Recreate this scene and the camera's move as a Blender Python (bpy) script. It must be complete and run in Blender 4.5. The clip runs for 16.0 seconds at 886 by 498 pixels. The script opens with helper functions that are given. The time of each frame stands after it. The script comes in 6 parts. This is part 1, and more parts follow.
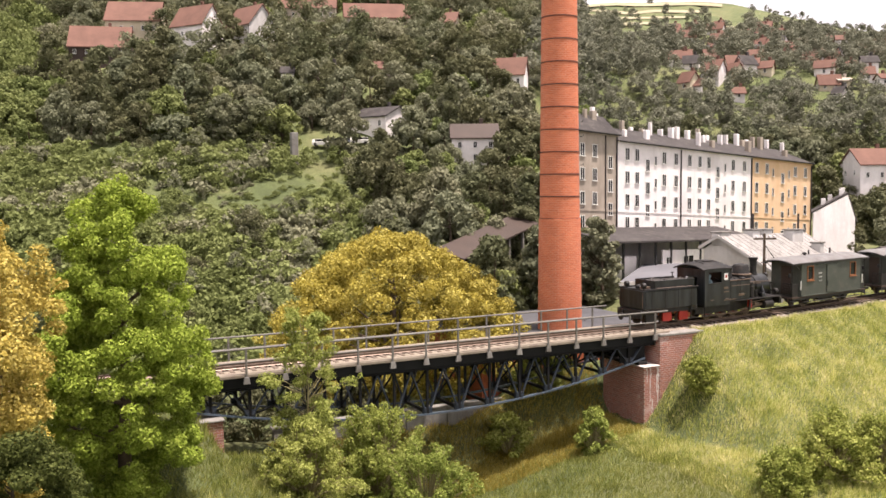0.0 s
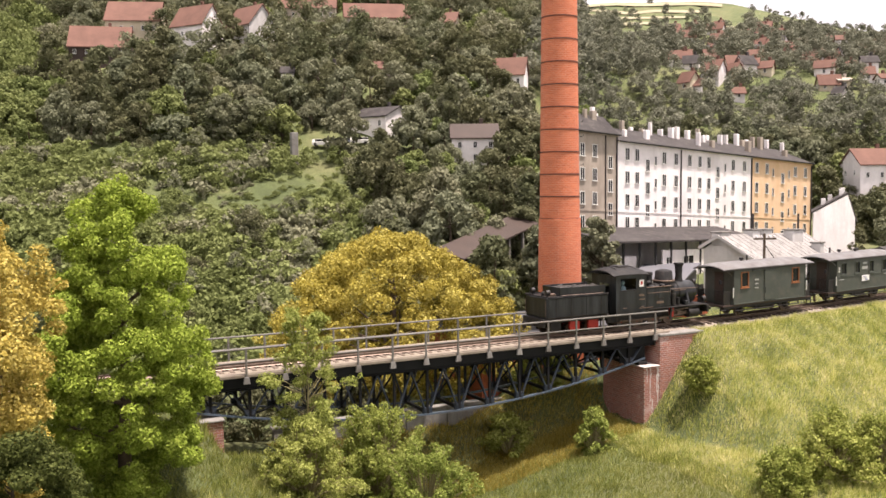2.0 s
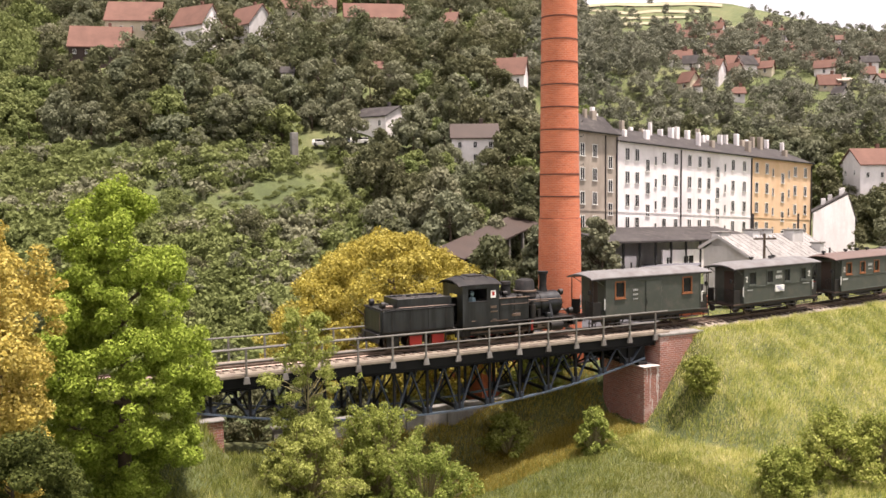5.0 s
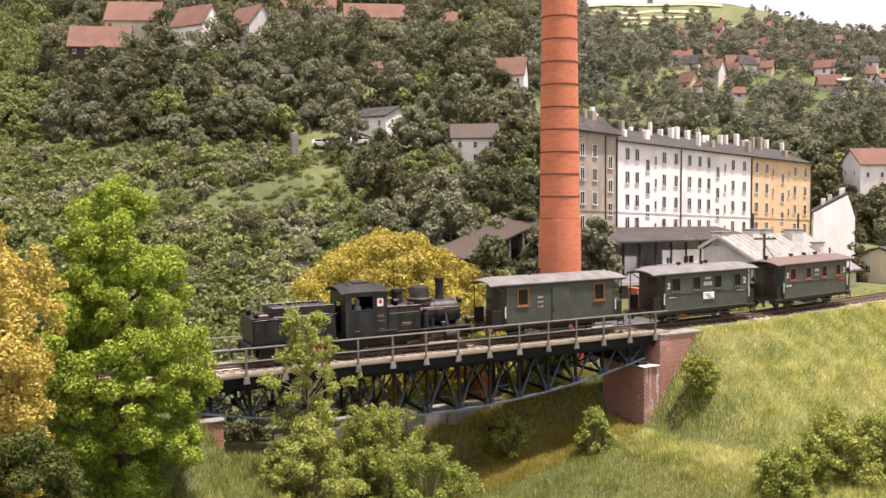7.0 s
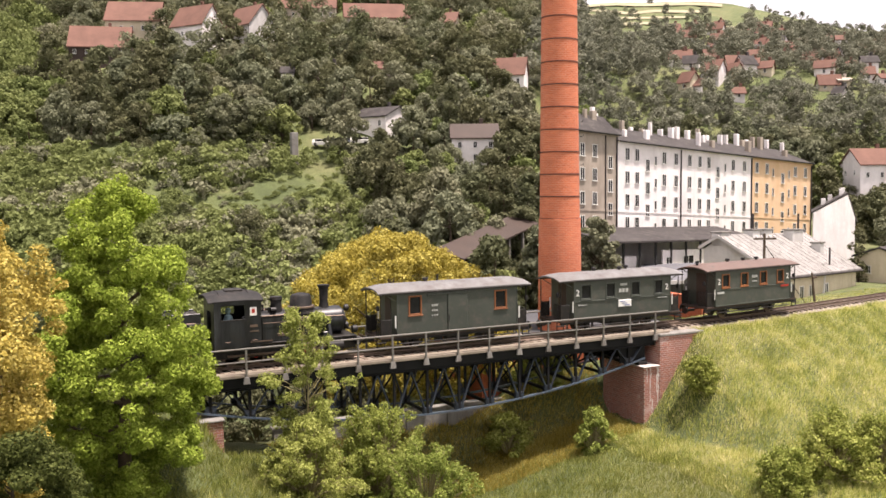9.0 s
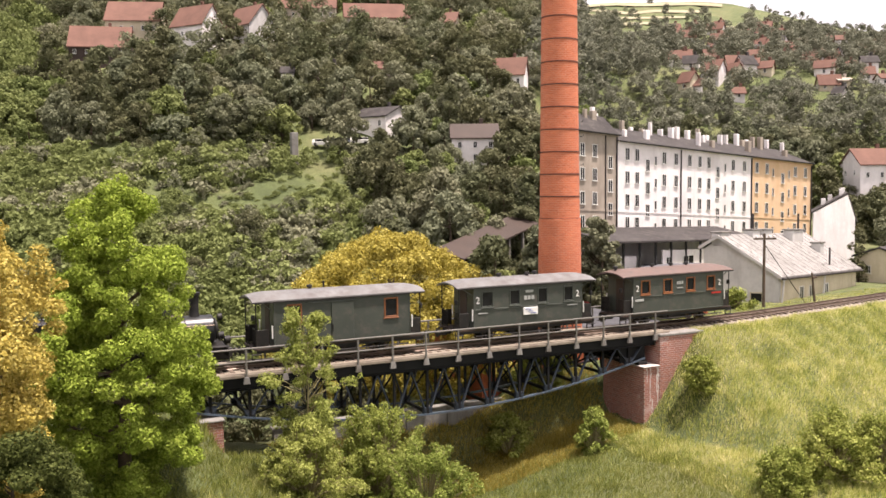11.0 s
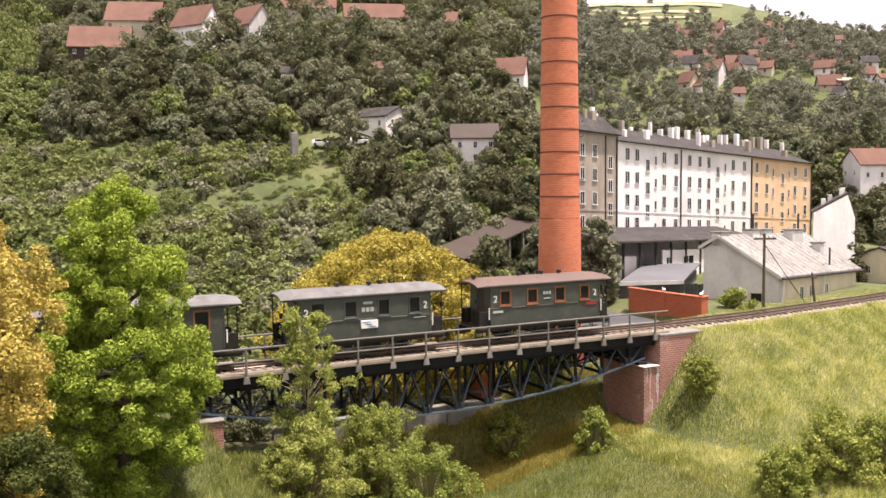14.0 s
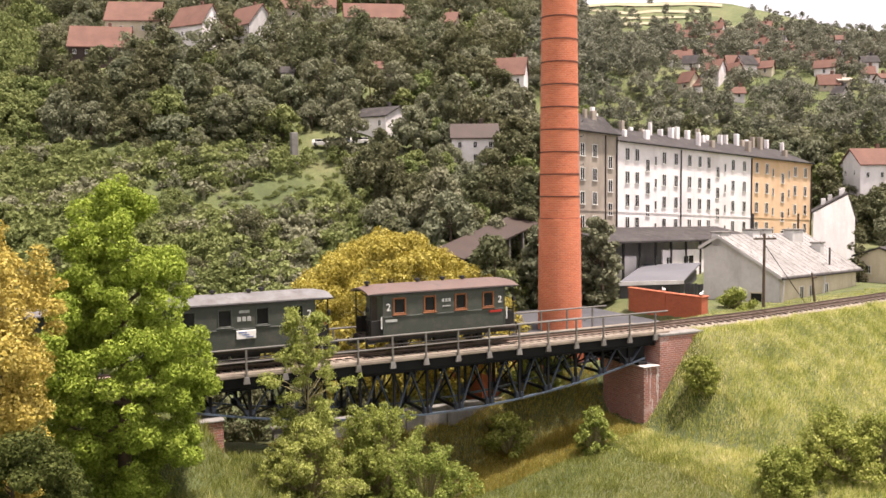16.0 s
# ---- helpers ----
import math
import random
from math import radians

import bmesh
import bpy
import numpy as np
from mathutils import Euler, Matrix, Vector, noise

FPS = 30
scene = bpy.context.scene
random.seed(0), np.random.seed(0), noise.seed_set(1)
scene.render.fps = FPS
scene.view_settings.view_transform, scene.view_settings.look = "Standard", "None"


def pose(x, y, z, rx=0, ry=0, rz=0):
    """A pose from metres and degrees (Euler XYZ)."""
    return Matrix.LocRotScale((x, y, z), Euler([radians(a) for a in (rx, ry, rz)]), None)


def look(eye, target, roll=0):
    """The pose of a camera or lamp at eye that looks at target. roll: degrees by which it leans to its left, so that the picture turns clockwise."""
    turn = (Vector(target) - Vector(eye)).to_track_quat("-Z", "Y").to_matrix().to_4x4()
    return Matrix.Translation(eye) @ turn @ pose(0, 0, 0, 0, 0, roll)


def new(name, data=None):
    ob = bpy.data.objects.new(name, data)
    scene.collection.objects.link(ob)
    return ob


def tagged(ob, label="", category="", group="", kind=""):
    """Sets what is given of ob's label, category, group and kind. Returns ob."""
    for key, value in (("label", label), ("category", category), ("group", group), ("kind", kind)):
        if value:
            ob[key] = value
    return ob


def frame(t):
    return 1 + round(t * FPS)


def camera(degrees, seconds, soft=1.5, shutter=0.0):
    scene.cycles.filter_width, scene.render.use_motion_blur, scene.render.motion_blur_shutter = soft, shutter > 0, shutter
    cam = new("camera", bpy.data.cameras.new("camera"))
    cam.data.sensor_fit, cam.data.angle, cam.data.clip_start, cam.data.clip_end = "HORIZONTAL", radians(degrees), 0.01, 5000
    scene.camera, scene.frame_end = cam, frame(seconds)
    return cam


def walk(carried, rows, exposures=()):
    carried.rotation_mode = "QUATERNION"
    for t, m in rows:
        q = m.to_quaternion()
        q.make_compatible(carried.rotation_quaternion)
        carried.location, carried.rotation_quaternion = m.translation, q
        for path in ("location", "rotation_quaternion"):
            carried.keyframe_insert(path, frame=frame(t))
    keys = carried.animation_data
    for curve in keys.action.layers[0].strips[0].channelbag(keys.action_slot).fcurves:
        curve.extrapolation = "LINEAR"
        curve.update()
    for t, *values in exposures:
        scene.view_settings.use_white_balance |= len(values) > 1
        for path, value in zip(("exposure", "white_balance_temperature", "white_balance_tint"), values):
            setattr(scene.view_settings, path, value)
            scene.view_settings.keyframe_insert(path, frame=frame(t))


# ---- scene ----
# A model railway at 1:87. All lengths below are given in full-size metres and brought to model size by K.
K = 1 / 87
cam = camera(52.7, 16.0, soft=1.6)
EYE = pose(-9.21 * K, -39.85 * K, 7.89 * K, 85.98, 0, -26.19) @ pose(0, 0, 0, 0, 0, -0.63)
walk(cam, [(0.0, EYE), (16.0, EYE)], exposures=[(0.0, 0.87, 6500, 22), (16.0, 0.87, 6500, 22)])

# ---- light: the pale hall round the layout and the lamp panel over it ----
world = bpy.data.worlds.new("hall")
scene.world = world
world.use_nodes = True
bg = world.node_tree.nodes["Background"]
bg.inputs[0].default_value = (1.0, 0.98, 0.96, 1)
bg.inputs[1].default_value = 0.7


sun_data = bpy.data.lights.new("hall_spotlight", "SUN")
sun_data.energy, sun_data.angle, sun_data.color = 5.7, radians(4), (1.0, 0.925, 0.81)
sun_ob = new("hall_spotlight", sun_data)
sun_ob.matrix_world = look((0.58, -0.40, 2.0), (0.2, 0.0, 0.0))


# ---- materials ----
def node_mat(name):
    m = bpy.data.materials.new(name)
    m.use_nodes = True
    nt = m.node_tree
    return m, nt, nt.nodes["Principled BSDF"]


def rgba(c):
    return (c[0], c[1], c[2], 1)


def coords(nt):
    tc = nt.nodes.new("ShaderNodeTexCoord")
    mp = nt.nodes.new("ShaderNodeMapping")
    mp.inputs["Scale"].default_value = (87, 87, 87)
    nt.links.new(tc.outputs["Object"], mp.inputs["Vector"])
    return mp.outputs["Vector"]


def noise_node(nt, vec, scale, detail=4, rough=0.6):
    n = nt.nodes.new("ShaderNodeTexNoise")
    n.inputs["Scale"].default_value = scale
    n.inputs["Detail"].default_value = detail
    n.inputs["Roughness"].default_value = rough
    nt.links.new(vec, n.inputs["Vector"])
    return n.outputs["Fac"]


def ramp(nt, fac, stops):
    n = nt.nodes.new("ShaderNodeValToRGB")
    n.color_ramp.elements[0].position, n.color_ramp.elements[0].color = stops[0][0], rgba(stops[0][1])
    n.color_ramp.elements[1].position, n.color_ramp.elements[1].color = stops[-1][0], rgba(stops[-1][1])
    for p, c in stops[1:-1]:
        n.color_ramp.elements.new(p).color = rgba(c)
    nt.links.new(fac, n.inputs["Fac"])
    return n.outputs["Color"]


def mixc(nt, a, b, fac, mode="MIX"):
    n = nt.nodes.new("ShaderNodeMix")
    n.data_type, n.blend_type = "RGBA", mode
    for sock, val in ((n.inputs[0], fac), (n.inputs[6], a), (n.inputs[7], b)):
        if isinstance(val, (int, float)):
            sock.default_value = val
        elif isinstance(val, tuple):
            sock.default_value = rgba(val)
        else:
            nt.links.new(val, sock)
    return n.outputs[2]


def bump(nt, bsdf, height, strength, dist):
    b = nt.nodes.new("ShaderNodeBump")
    b.inputs["Strength"].default_value = strength
    b.inputs["Distance"].default_value = dist * K
    nt.links.new(height, b.inputs["Height"])
    nt.links.new(b.outputs["Normal"], bsdf.inputs["Normal"])


def surface(name, c, c2=None, rough=0.6, metal=0.0, big=0.6, fine=9.0, bmp=0.25, depth=0.03, dirt=None, streak=None, spec=0.4):
    """Two scales of variation: broad stains and fine grain."""
    m, nt, bs = node_mat(name)
    v = coords(nt)
    c2 = c2 or tuple(x * 0.72 for x in c)
    f1, f2 = noise_node(nt, v, big), noise_node(nt, v, fine, 6, 0.7)
    col = ramp(nt, f1, [(0.3, c2), (0.7, c)])
    col = mixc(nt, col, ramp(nt, f2, [(0.25, (0.6, 0.6, 0.6)), (0.75, (1.0, 1.0, 1.0))]), 0.45, "MULTIPLY")
    if streak:
        mp = nt.nodes.new("ShaderNodeMapping")
        mp.inputs["Scale"].default_value = (streak[1], streak[1], 0.25)
        nt.links.new(v, mp.inputs["Vector"])
        fs = noise_node(nt, mp.outputs["Vector"], 1.0, 5, 0.65)
        msk = ramp(nt, fs, [(0.45, (0, 0, 0)), (0.72, (1, 1, 1))])
        col = mixc(nt, col, streak[0], msk)
    if dirt:
        fd = noise_node(nt, v, dirt[1], 6, 0.75)
        msk = ramp(nt, fd, [(0.5, (0, 0, 0)), (0.68, (1, 1, 1))])
        col = mixc(nt, col, dirt[0], msk)
    nt.links.new(col, bs.inputs["Base Color"])
    rr = nt.nodes.new("ShaderNodeMapRange")
    rr.inputs[3].default_value, rr.inputs[4].default_value = max(0.05, rough - 0.14), min(1, rough + 0.14)
    nt.links.new(f2, rr.inputs[0])
    nt.links.new(rr.outputs[0], bs.inputs["Roughness"])
    bs.inputs["Metallic"].default_value = metal
    bs.inputs["Specular IOR Level"].default_value = spec
    if bmp:
        bump(nt, bs, f2, bmp, depth)
    return m


def brick_mat(name, c1, c2, mortar, w=0.26, h=0.085, wrap=0.0, soot=None):
    m, nt, bs = node_mat(name)
    v = coords(nt)
    sep = nt.nodes.new("ShaderNodeSeparateXYZ")
    nt.links.new(v, sep.inputs[0])
    com = nt.nodes.new("ShaderNodeCombineXYZ")
    if wrap:
        at = nt.nodes.new("ShaderNodeMath")
        at.operation = "ARCTAN2"
        nt.links.new(sep.outputs[1], at.inputs[0])
        nt.links.new(sep.outputs[0], at.inputs[1])
        mu = nt.nodes.new("ShaderNodeMath")
        mu.operation = "MULTIPLY"
        mu.inputs[1].default_value = wrap
        nt.links.new(at.outputs[0], mu.inputs[0])
        nt.links.new(mu.outputs[0], com.inputs[0])
    else:
        ad = nt.nodes.new("ShaderNodeMath")
        ad.operation = "ADD"
        nt.links.new(sep.outputs[0], ad.inputs[0])
        nt.links.new(sep.outputs[1], ad.inputs[1])
        nt.links.new(ad.outputs[0], com.inputs[0])
    nt.links.new(sep.outputs[2], com.inputs[1])
    b = nt.nodes.new("ShaderNodeTexBrick")
    b.inputs["Scale"].default_value = 1
    b.inputs["Brick Width"].default_value, b.inputs["Row Height"].default_value = w, h
    b.inputs["Mortar Size"].default_value, b.inputs["Mortar Smooth"].default_value = 0.011, 0.3
    b.inputs["Color1"].default_value, b.inputs["Color2"].default_value = rgba(c1), rgba(c2)
    b.inputs["Mortar"].default_value = rgba(mortar)
    nt.links.new(com.outputs[0], b.inputs["Vector"])
    f1, f2 = noise_node(nt, v, 0.5), noise_node(nt, v, 6, 6, 0.7)
    col = mixc(nt, b.outputs["Color"], ramp(nt, f1, [(0.3, (0.72, 0.68, 0.66)), (0.7, (1, 1, 1))]), 0.8, "MULTIPLY")
    col = mixc(nt, col, ramp(nt, f2, [(0.3, (0.75, 0.75, 0.75)), (0.7, (1, 1, 1))]), 0.6, "MULTIPLY")
    if soot:
        fd = noise_node(nt, v, soot[1], 6, 0.75)
        col = mixc(nt, col, soot[0], ramp(nt, fd, [(0.55, (0, 0, 0)), (0.75, (0.8, 0.8, 0.8))]))
    nt.links.new(col, bs.inputs["Base Color"])
    bs.inputs["Roughness"].default_value = 0.85
    bump(nt, bs, b.outputs["Fac"], -0.5, 0.02)
    return m


def leaf_mat(name, stops, through_light=0.3, patch=0.8, rough=0.7, own=0.55, drift=0.5):
    """Foliage: each flake takes its own tone, patches drift over the crown."""
    m, nt, bs = node_mat(name)
    geo = nt.nodes.new("ShaderNodeNewGeometry")
    v = coords(nt)
    f1 = noise_node(nt, v, patch, 3)
    ad = nt.nodes.new("ShaderNodeMath")
    ad.operation = "MULTIPLY_ADD"
    ad.inputs[1].default_value, ad.inputs[2].default_value = own, 0.5 - own / 2 - drift / 2
    nt.links.new(geo.outputs["Random Per Island"], ad.inputs[0])
    a2 = nt.nodes.new("ShaderNodeMath")
    a2.operation = "ADD"
    nt.links.new(ad.outputs[0], a2.inputs[0])
    half = nt.nodes.new("ShaderNodeMath")
    half.operation = "MULTIPLY"
    half.inputs[1].default_value = drift
    nt.links.new(f1, half.inputs[0])
    nt.links.new(half.outputs[0], a2.inputs[1])
    col = ramp(nt, a2.outputs[0], stops)
    info = nt.nodes.new("ShaderNodeObjectInfo")
    col = mixc(nt, col, ramp(nt, info.outputs["Random"], [(0.0, (0.86, 0.9, 0.84)), (1.0, (1.06, 1.0, 0.96))]), 1.0, "MULTIPLY")
    nt.links.new(col, bs.inputs["Base Color"])
    bs.inputs["Roughness"].default_value = rough
    bs.inputs["Specular IOR Level"].default_value = 0.12
    tr = nt.nodes.new("ShaderNodeBsdfTranslucent")
    nt.links.new(col, tr.inputs["Color"])
    mx = nt.nodes.new("ShaderNodeMixShader")
    mx.inputs[0].default_value = through_light
    nt.links.new(bs.outputs[0], mx.inputs[1])
    nt.links.new(tr.outputs[0], mx.inputs[2])
    nt.links.new(mx.outputs[0], nt.nodes["Material Output"].inputs["Surface"])
    return m


def pane_mat(name, c=(0.02, 0.02, 0.022), rough=0.12):
    m, nt, bs = node_mat(name)
    v = coords(nt)
    nt.links.new(ramp(nt, noise_node(nt, v, 1.5), [(0.3, c), (0.8, tuple(x * 2.2 for x in c))]), bs.inputs["Base Color"])
    bs.inputs["Roughness"].default_value = rough
    bs.inputs["Specular IOR Level"].default_value = 0.18
    return m


COACH = surface("coach_green_paint", (0.052, 0.060, 0.048), (0.040, 0.047, 0.038), 0.5, big=0.8, bmp=0.08, dirt=((0.07, 0.066, 0.054), 2.2))
COACH_EDGE = surface("coach_trim_paint", (0.062, 0.072, 0.058), None, 0.5, bmp=0.05)
LOCO = surface("locomotive_black_paint", (0.0065, 0.007, 0.0078), (0.004, 0.0043, 0.0048), 0.36, big=1.2, fine=5, bmp=0.12, dirt=((0.016, 0.015, 0.014), 1.6), streak=((0.03, 0.034, 0.036), 3.0), spec=0.42)
LOCO_ROOF = surface("sooty_roof_paint", (0.013, 0.012, 0.0115), (0.008, 0.0075, 0.007), 0.65, big=1.0, dirt=((0.03, 0.024, 0.02), 2.0), spec=0.3)
CHASSIS = surface("oily_black_metal", (0.0065, 0.006, 0.0056), (0.012, 0.0098, 0.008), 0.55, big=2.0, dirt=((0.03, 0.024, 0.018), 3.0), spec=0.35)
RED = surface("red_paint", (0.42, 0.03, 0.018), (0.3, 0.02, 0.012), 0.5, bmp=0.05)
ROOF_GREY = surface("coach_roof_grey", (0.19, 0.187, 0.183), (0.13, 0.128, 0.126), 0.6, big=0.5, dirt=((0.085, 0.075, 0.07), 1.2), streak=((0.10, 0.09, 0.082), 1.4))
ROOF_BROWN = surface("coach_roof_brown", (0.15, 0.095, 0.078), (0.105, 0.068, 0.056), 0.65, big=0.5, dirt=((0.07, 0.055, 0.048), 1.0))
WINWOOD = surface("varnished_window_wood", (0.25, 0.095, 0.034), (0.18, 0.066, 0.024), 0.45, bmp=0.05, spec=0.3)
PLATFORM = surface("platform_brown_wood", (0.05, 0.031, 0.022), None, 0.7)
PANE = pane_mat("dark_window_glass", (0.008, 0.008, 0.009), 0.2)
WHITE = surface("white_paint", (0.78, 0.77, 0.73), (0.68, 0.67, 0.63), 0.5, bmp=0.03)
BLUE = surface("blue_paint", (0.05, 0.1, 0.35), None, 0.5, bmp=0.03)
RAIL = surface("rusty_rail", (0.17, 0.125, 0.095), (0.11, 0.075, 0.055), 0.45, metal=0.5, big=2.0)
SLEEPER = surface("weathered_sleeper_wood", (0.155, 0.115, 0.085), (0.10, 0.075, 0.058), 0.85, big=1.5, fine=14)
BALLAST = surface("ballast_gravel", (0.30, 0.25, 0.20), (0.20, 0.17, 0.135), 0.95, big=2.2, fine=16, bmp=0.9, depth=0.06)
DECK = surface("bleached_deck_boards", (0.28, 0.24, 0.185), (0.205, 0.175, 0.135), 0.85, big=1.2, fine=12, dirt=((0.16, 0.125, 0.10), 2.0), spec=0.2)
STEEL = surface("black_bridge_steel", (0.009, 0.009, 0.0095), (0.006, 0.006, 0.0065), 0.65, big=1.0, bmp=0.15, spec=0.2)
# Blue sheen of the near-black steel is put into its base colour.
STEEL_SHEEN = surface("blue_sheen_bridge_steel", (0.042, 0.056, 0.074), (0.020, 0.027, 0.037), 0.55, big=1.5, dirt=((0.03, 0.026, 0.022), 3.0), spec=0.25)
# The chord's lighter blue paints in the bluish light along it.
CHORD = surface("blue_lit_chord_steel", (0.085, 0.115, 0.15), (0.055, 0.078, 0.105), 0.45, big=1.5, dirt=((0.06, 0.05, 0.04), 3.0))
RAILING = surface("grey_railing_paint", (0.175, 0.17, 0.15), (0.115, 0.11, 0.10), 0.5, big=2.0, dirt=((0.11, 0.085, 0.065), 4.0))
BRICK = brick_mat("red_pier_brick", (0.40, 0.155, 0.11), (0.27, 0.11, 0.085), (0.52, 0.44, 0.39), w=0.33, h=0.115, soot=((0.52, 0.47, 0.44), 0.9))
CHIM = brick_mat("orange_chimney_brick", (0.60, 0.165, 0.07), (0.49, 0.125, 0.055), (0.60, 0.30, 0.19), w=0.3, h=0.105, wrap=1.15)
CHIM_BAND = surface("iron_band", (0.12, 0.04, 0.025), None, 0.7)
WALLRED = brick_mat("orange_wall_brick", (0.50, 0.125, 0.05), (0.42, 0.105, 0.045), (0.40, 0.15, 0.08), w=0.3, h=0.1)
CONCRETE = surface("weathered_concrete", (0.27, 0.26, 0.24), (0.19, 0.183, 0.168), 0.9, big=0.6, dirt=((0.11, 0.10, 0.085), 0.8), streak=((0.15, 0.135, 0.115), 1.5), spec=0.2)
LIME = surface("lime_wash_streak", (0.66, 0.63, 0.60), (0.50, 0.44, 0.41), 0.9, big=2.0, dirt=((0.38, 0.24, 0.20), 3.5), spec=0.2)
LETTER = surface("faded_white_lettering", (0.42, 0.43, 0.40), (0.30, 0.31, 0.29), 0.6, big=4.0, bmp=0.02)
TAR = surface("grey_tar_roofing", (0.095, 0.095, 0.10), (0.065, 0.065, 0.07), 0.9, big=0.4, dirt=((0.05, 0.05, 0.052), 0.7), spec=0.12)
SLATE = surface("dark_roof_felt", (0.062, 0.056, 0.054), (0.040, 0.036, 0.035), 0.85, big=0.35, dirt=((0.085, 0.078, 0.07), 1.1), spec=0.15)
PALETAR = surface("pale_grey_felt", (0.155, 0.155, 0.168), (0.115, 0.115, 0.125), 0.9, big=0.4, dirt=((0.13, 0.13, 0.13), 0.9), spec=0.12)
DARKGREY = surface("dark_grey_boarding", (0.11, 0.108, 0.112), (0.08, 0.078, 0.08), 0.9, big=0.5, streak=((0.06, 0.058, 0.056), 1.6), spec=0.15)
PINK_WHITE = surface("off_white_plaster", (0.86, 0.82, 0.80), (0.78, 0.735, 0.72), 0.9, big=0.3, fine=3, streak=((0.60, 0.56, 0.54), 0.9))
OCHRE = surface("ochre_plaster", (0.72, 0.51, 0.32), (0.65, 0.45, 0.28), 0.9, big=0.3, fine=3, streak=((0.55, 0.37, 0.21), 0.9))
BEIGE = surface("beige_plaster", (0.43, 0.37, 0.30), (0.32, 0.275, 0.225), 0.9, big=0.3, fine=3, streak=((0.24, 0.2, 0.16), 0.8))
GREYWALL = surface("grey_stained_render", (0.63, 0.61, 0.59), (0.52, 0.505, 0.485), 0.9, big=0.35, fine=3, streak=((0.36, 0.34, 0.32), 0.7), spec=0.2)
CREAM = surface("cream_render", (0.64, 0.57, 0.42), (0.54, 0.47, 0.34), 0.9, big=0.35, fine=3, streak=((0.42, 0.36, 0.25), 0.8))
SHEETROOF = surface("pale_sheet_roof", (0.31, 0.30, 0.285), (0.22, 0.21, 0.195), 0.75, big=0.3, fine=4, dirt=((0.10, 0.09, 0.08), 2.2), spec=0.2)
TILE = surface("clay_roof_tiles", (0.18, 0.098, 0.074), (0.125, 0.07, 0.054), 0.85, big=0.5, fine=5, spec=0.15)
# Near-black with the dark of unlit insides in its colour; also posts, gutters.
PAINTED_DARK = surface("painted_dark", (0.03, 0.028, 0.026), None, 0.9)
BARK = surface("bark", (0.12, 0.085, 0.055), (0.07, 0.05, 0.035), 0.95, big=1.5, fine=10, bmp=0.8)
TWIG = surface("pale_twig", (0.30, 0.26, 0.13), (0.2, 0.17, 0.08), 0.9, fine=10)
COAL = surface("coal", (0.02, 0.019, 0.018), (0.06, 0.05, 0.042), 0.6, big=6, fine=20, bmp=1.0, depth=0.08)
LEAF_BRIGHT = leaf_mat("bright_green_flakes", [(0.15, (0.085, 0.125, 0.012)), (0.5, (0.25, 0.32, 0.04)), (0.85, (0.50, 0.55, 0.12))], own=0.4)
LEAF_GOLD = leaf_mat("golden_flakes", [(0.15, (0.17, 0.125, 0.015)), (0.45, (0.36, 0.29, 0.047)), (0.85, (0.60, 0.52, 0.16))])
LEAF_AMBER = leaf_mat("amber_flakes", [(0.15, (0.22, 0.165, 0.03)), (0.5, (0.44, 0.35, 0.08)), (0.85, (0.64, 0.54, 0.19))])
LEAF_SHRUB = leaf_mat("sage_green_flakes", [(0.1, (0.10, 0.12, 0.022)), (0.45, (0.245, 0.275, 0.06)), (0.8, (0.44, 0.46, 0.15))])
LEAF_BUSH = leaf_mat("grey_green_flakes", [(0.1, (0.068, 0.092, 0.014)), (0.45, (0.195, 0.235, 0.045)), (0.8, (0.40, 0.43, 0.125))])
LEAF_FAR = leaf_mat("distant_dark_leaves", [(0.1, (0.048, 0.051, 0.027)), (0.5, (0.118, 0.124, 0.066)), (0.9, (0.22, 0.225, 0.128))], 0.28, 0.12, own=0.16, drift=0.9)
LEAF_FAR2 = leaf_mat("distant_fresh_leaves", [(0.1, (0.076, 0.096, 0.032)), (0.5, (0.175, 0.208, 0.075)), (0.9, (0.295, 0.325, 0.14))], 0.28, 0.12, own=0.16, drift=0.9)
LEAF_FARGREY = leaf_mat("distant_grey_leaves", [(0.1, (0.085, 0.092, 0.060)), (0.5, (0.185, 0.195, 0.125)), (0.9, (0.32, 0.32, 0.21))], 0.28, 0.12, own=0.16, drift=0.9)
# Paler leaf colour: the haze of distance is put into it.
LEAF_HAZED = leaf_mat("hazed_distant_leaves", [(0.1, (0.098, 0.106, 0.080)), (0.5, (0.18, 0.188, 0.140)), (0.9, (0.30, 0.30, 0.23))], 0.28, 0.12, own=0.16, drift=0.9)
# Dark green, deepened further to hold the shade below the tall trees.
LEAF_SHADED = leaf_mat("shaded_green_flakes", [(0.1, (0.022, 0.032, 0.008)), (0.5, (0.065, 0.085, 0.02)), (0.9, (0.14, 0.165, 0.05))])
GRASS = leaf_mat("static_grass_fibres", [(0.1, (0.16, 0.205, 0.04)), (0.32, (0.31, 0.36, 0.08)), (0.5, (0.46, 0.50, 0.14)), (0.68, (0.63, 0.61, 0.23)), (0.9, (0.82, 0.78, 0.44))], 0.35, 0.7, own=0.75, drift=1.25)
GRASS_DRY = leaf_mat("amber_grass_fibres", [(0.1, (0.15, 0.11, 0.02)), (0.35, (0.32, 0.24, 0.045)), (0.6, (0.47, 0.37, 0.09)), (0.9, (0.62, 0.53, 0.20))], 0.35, 0.42, own=0.5, drift=1.0)
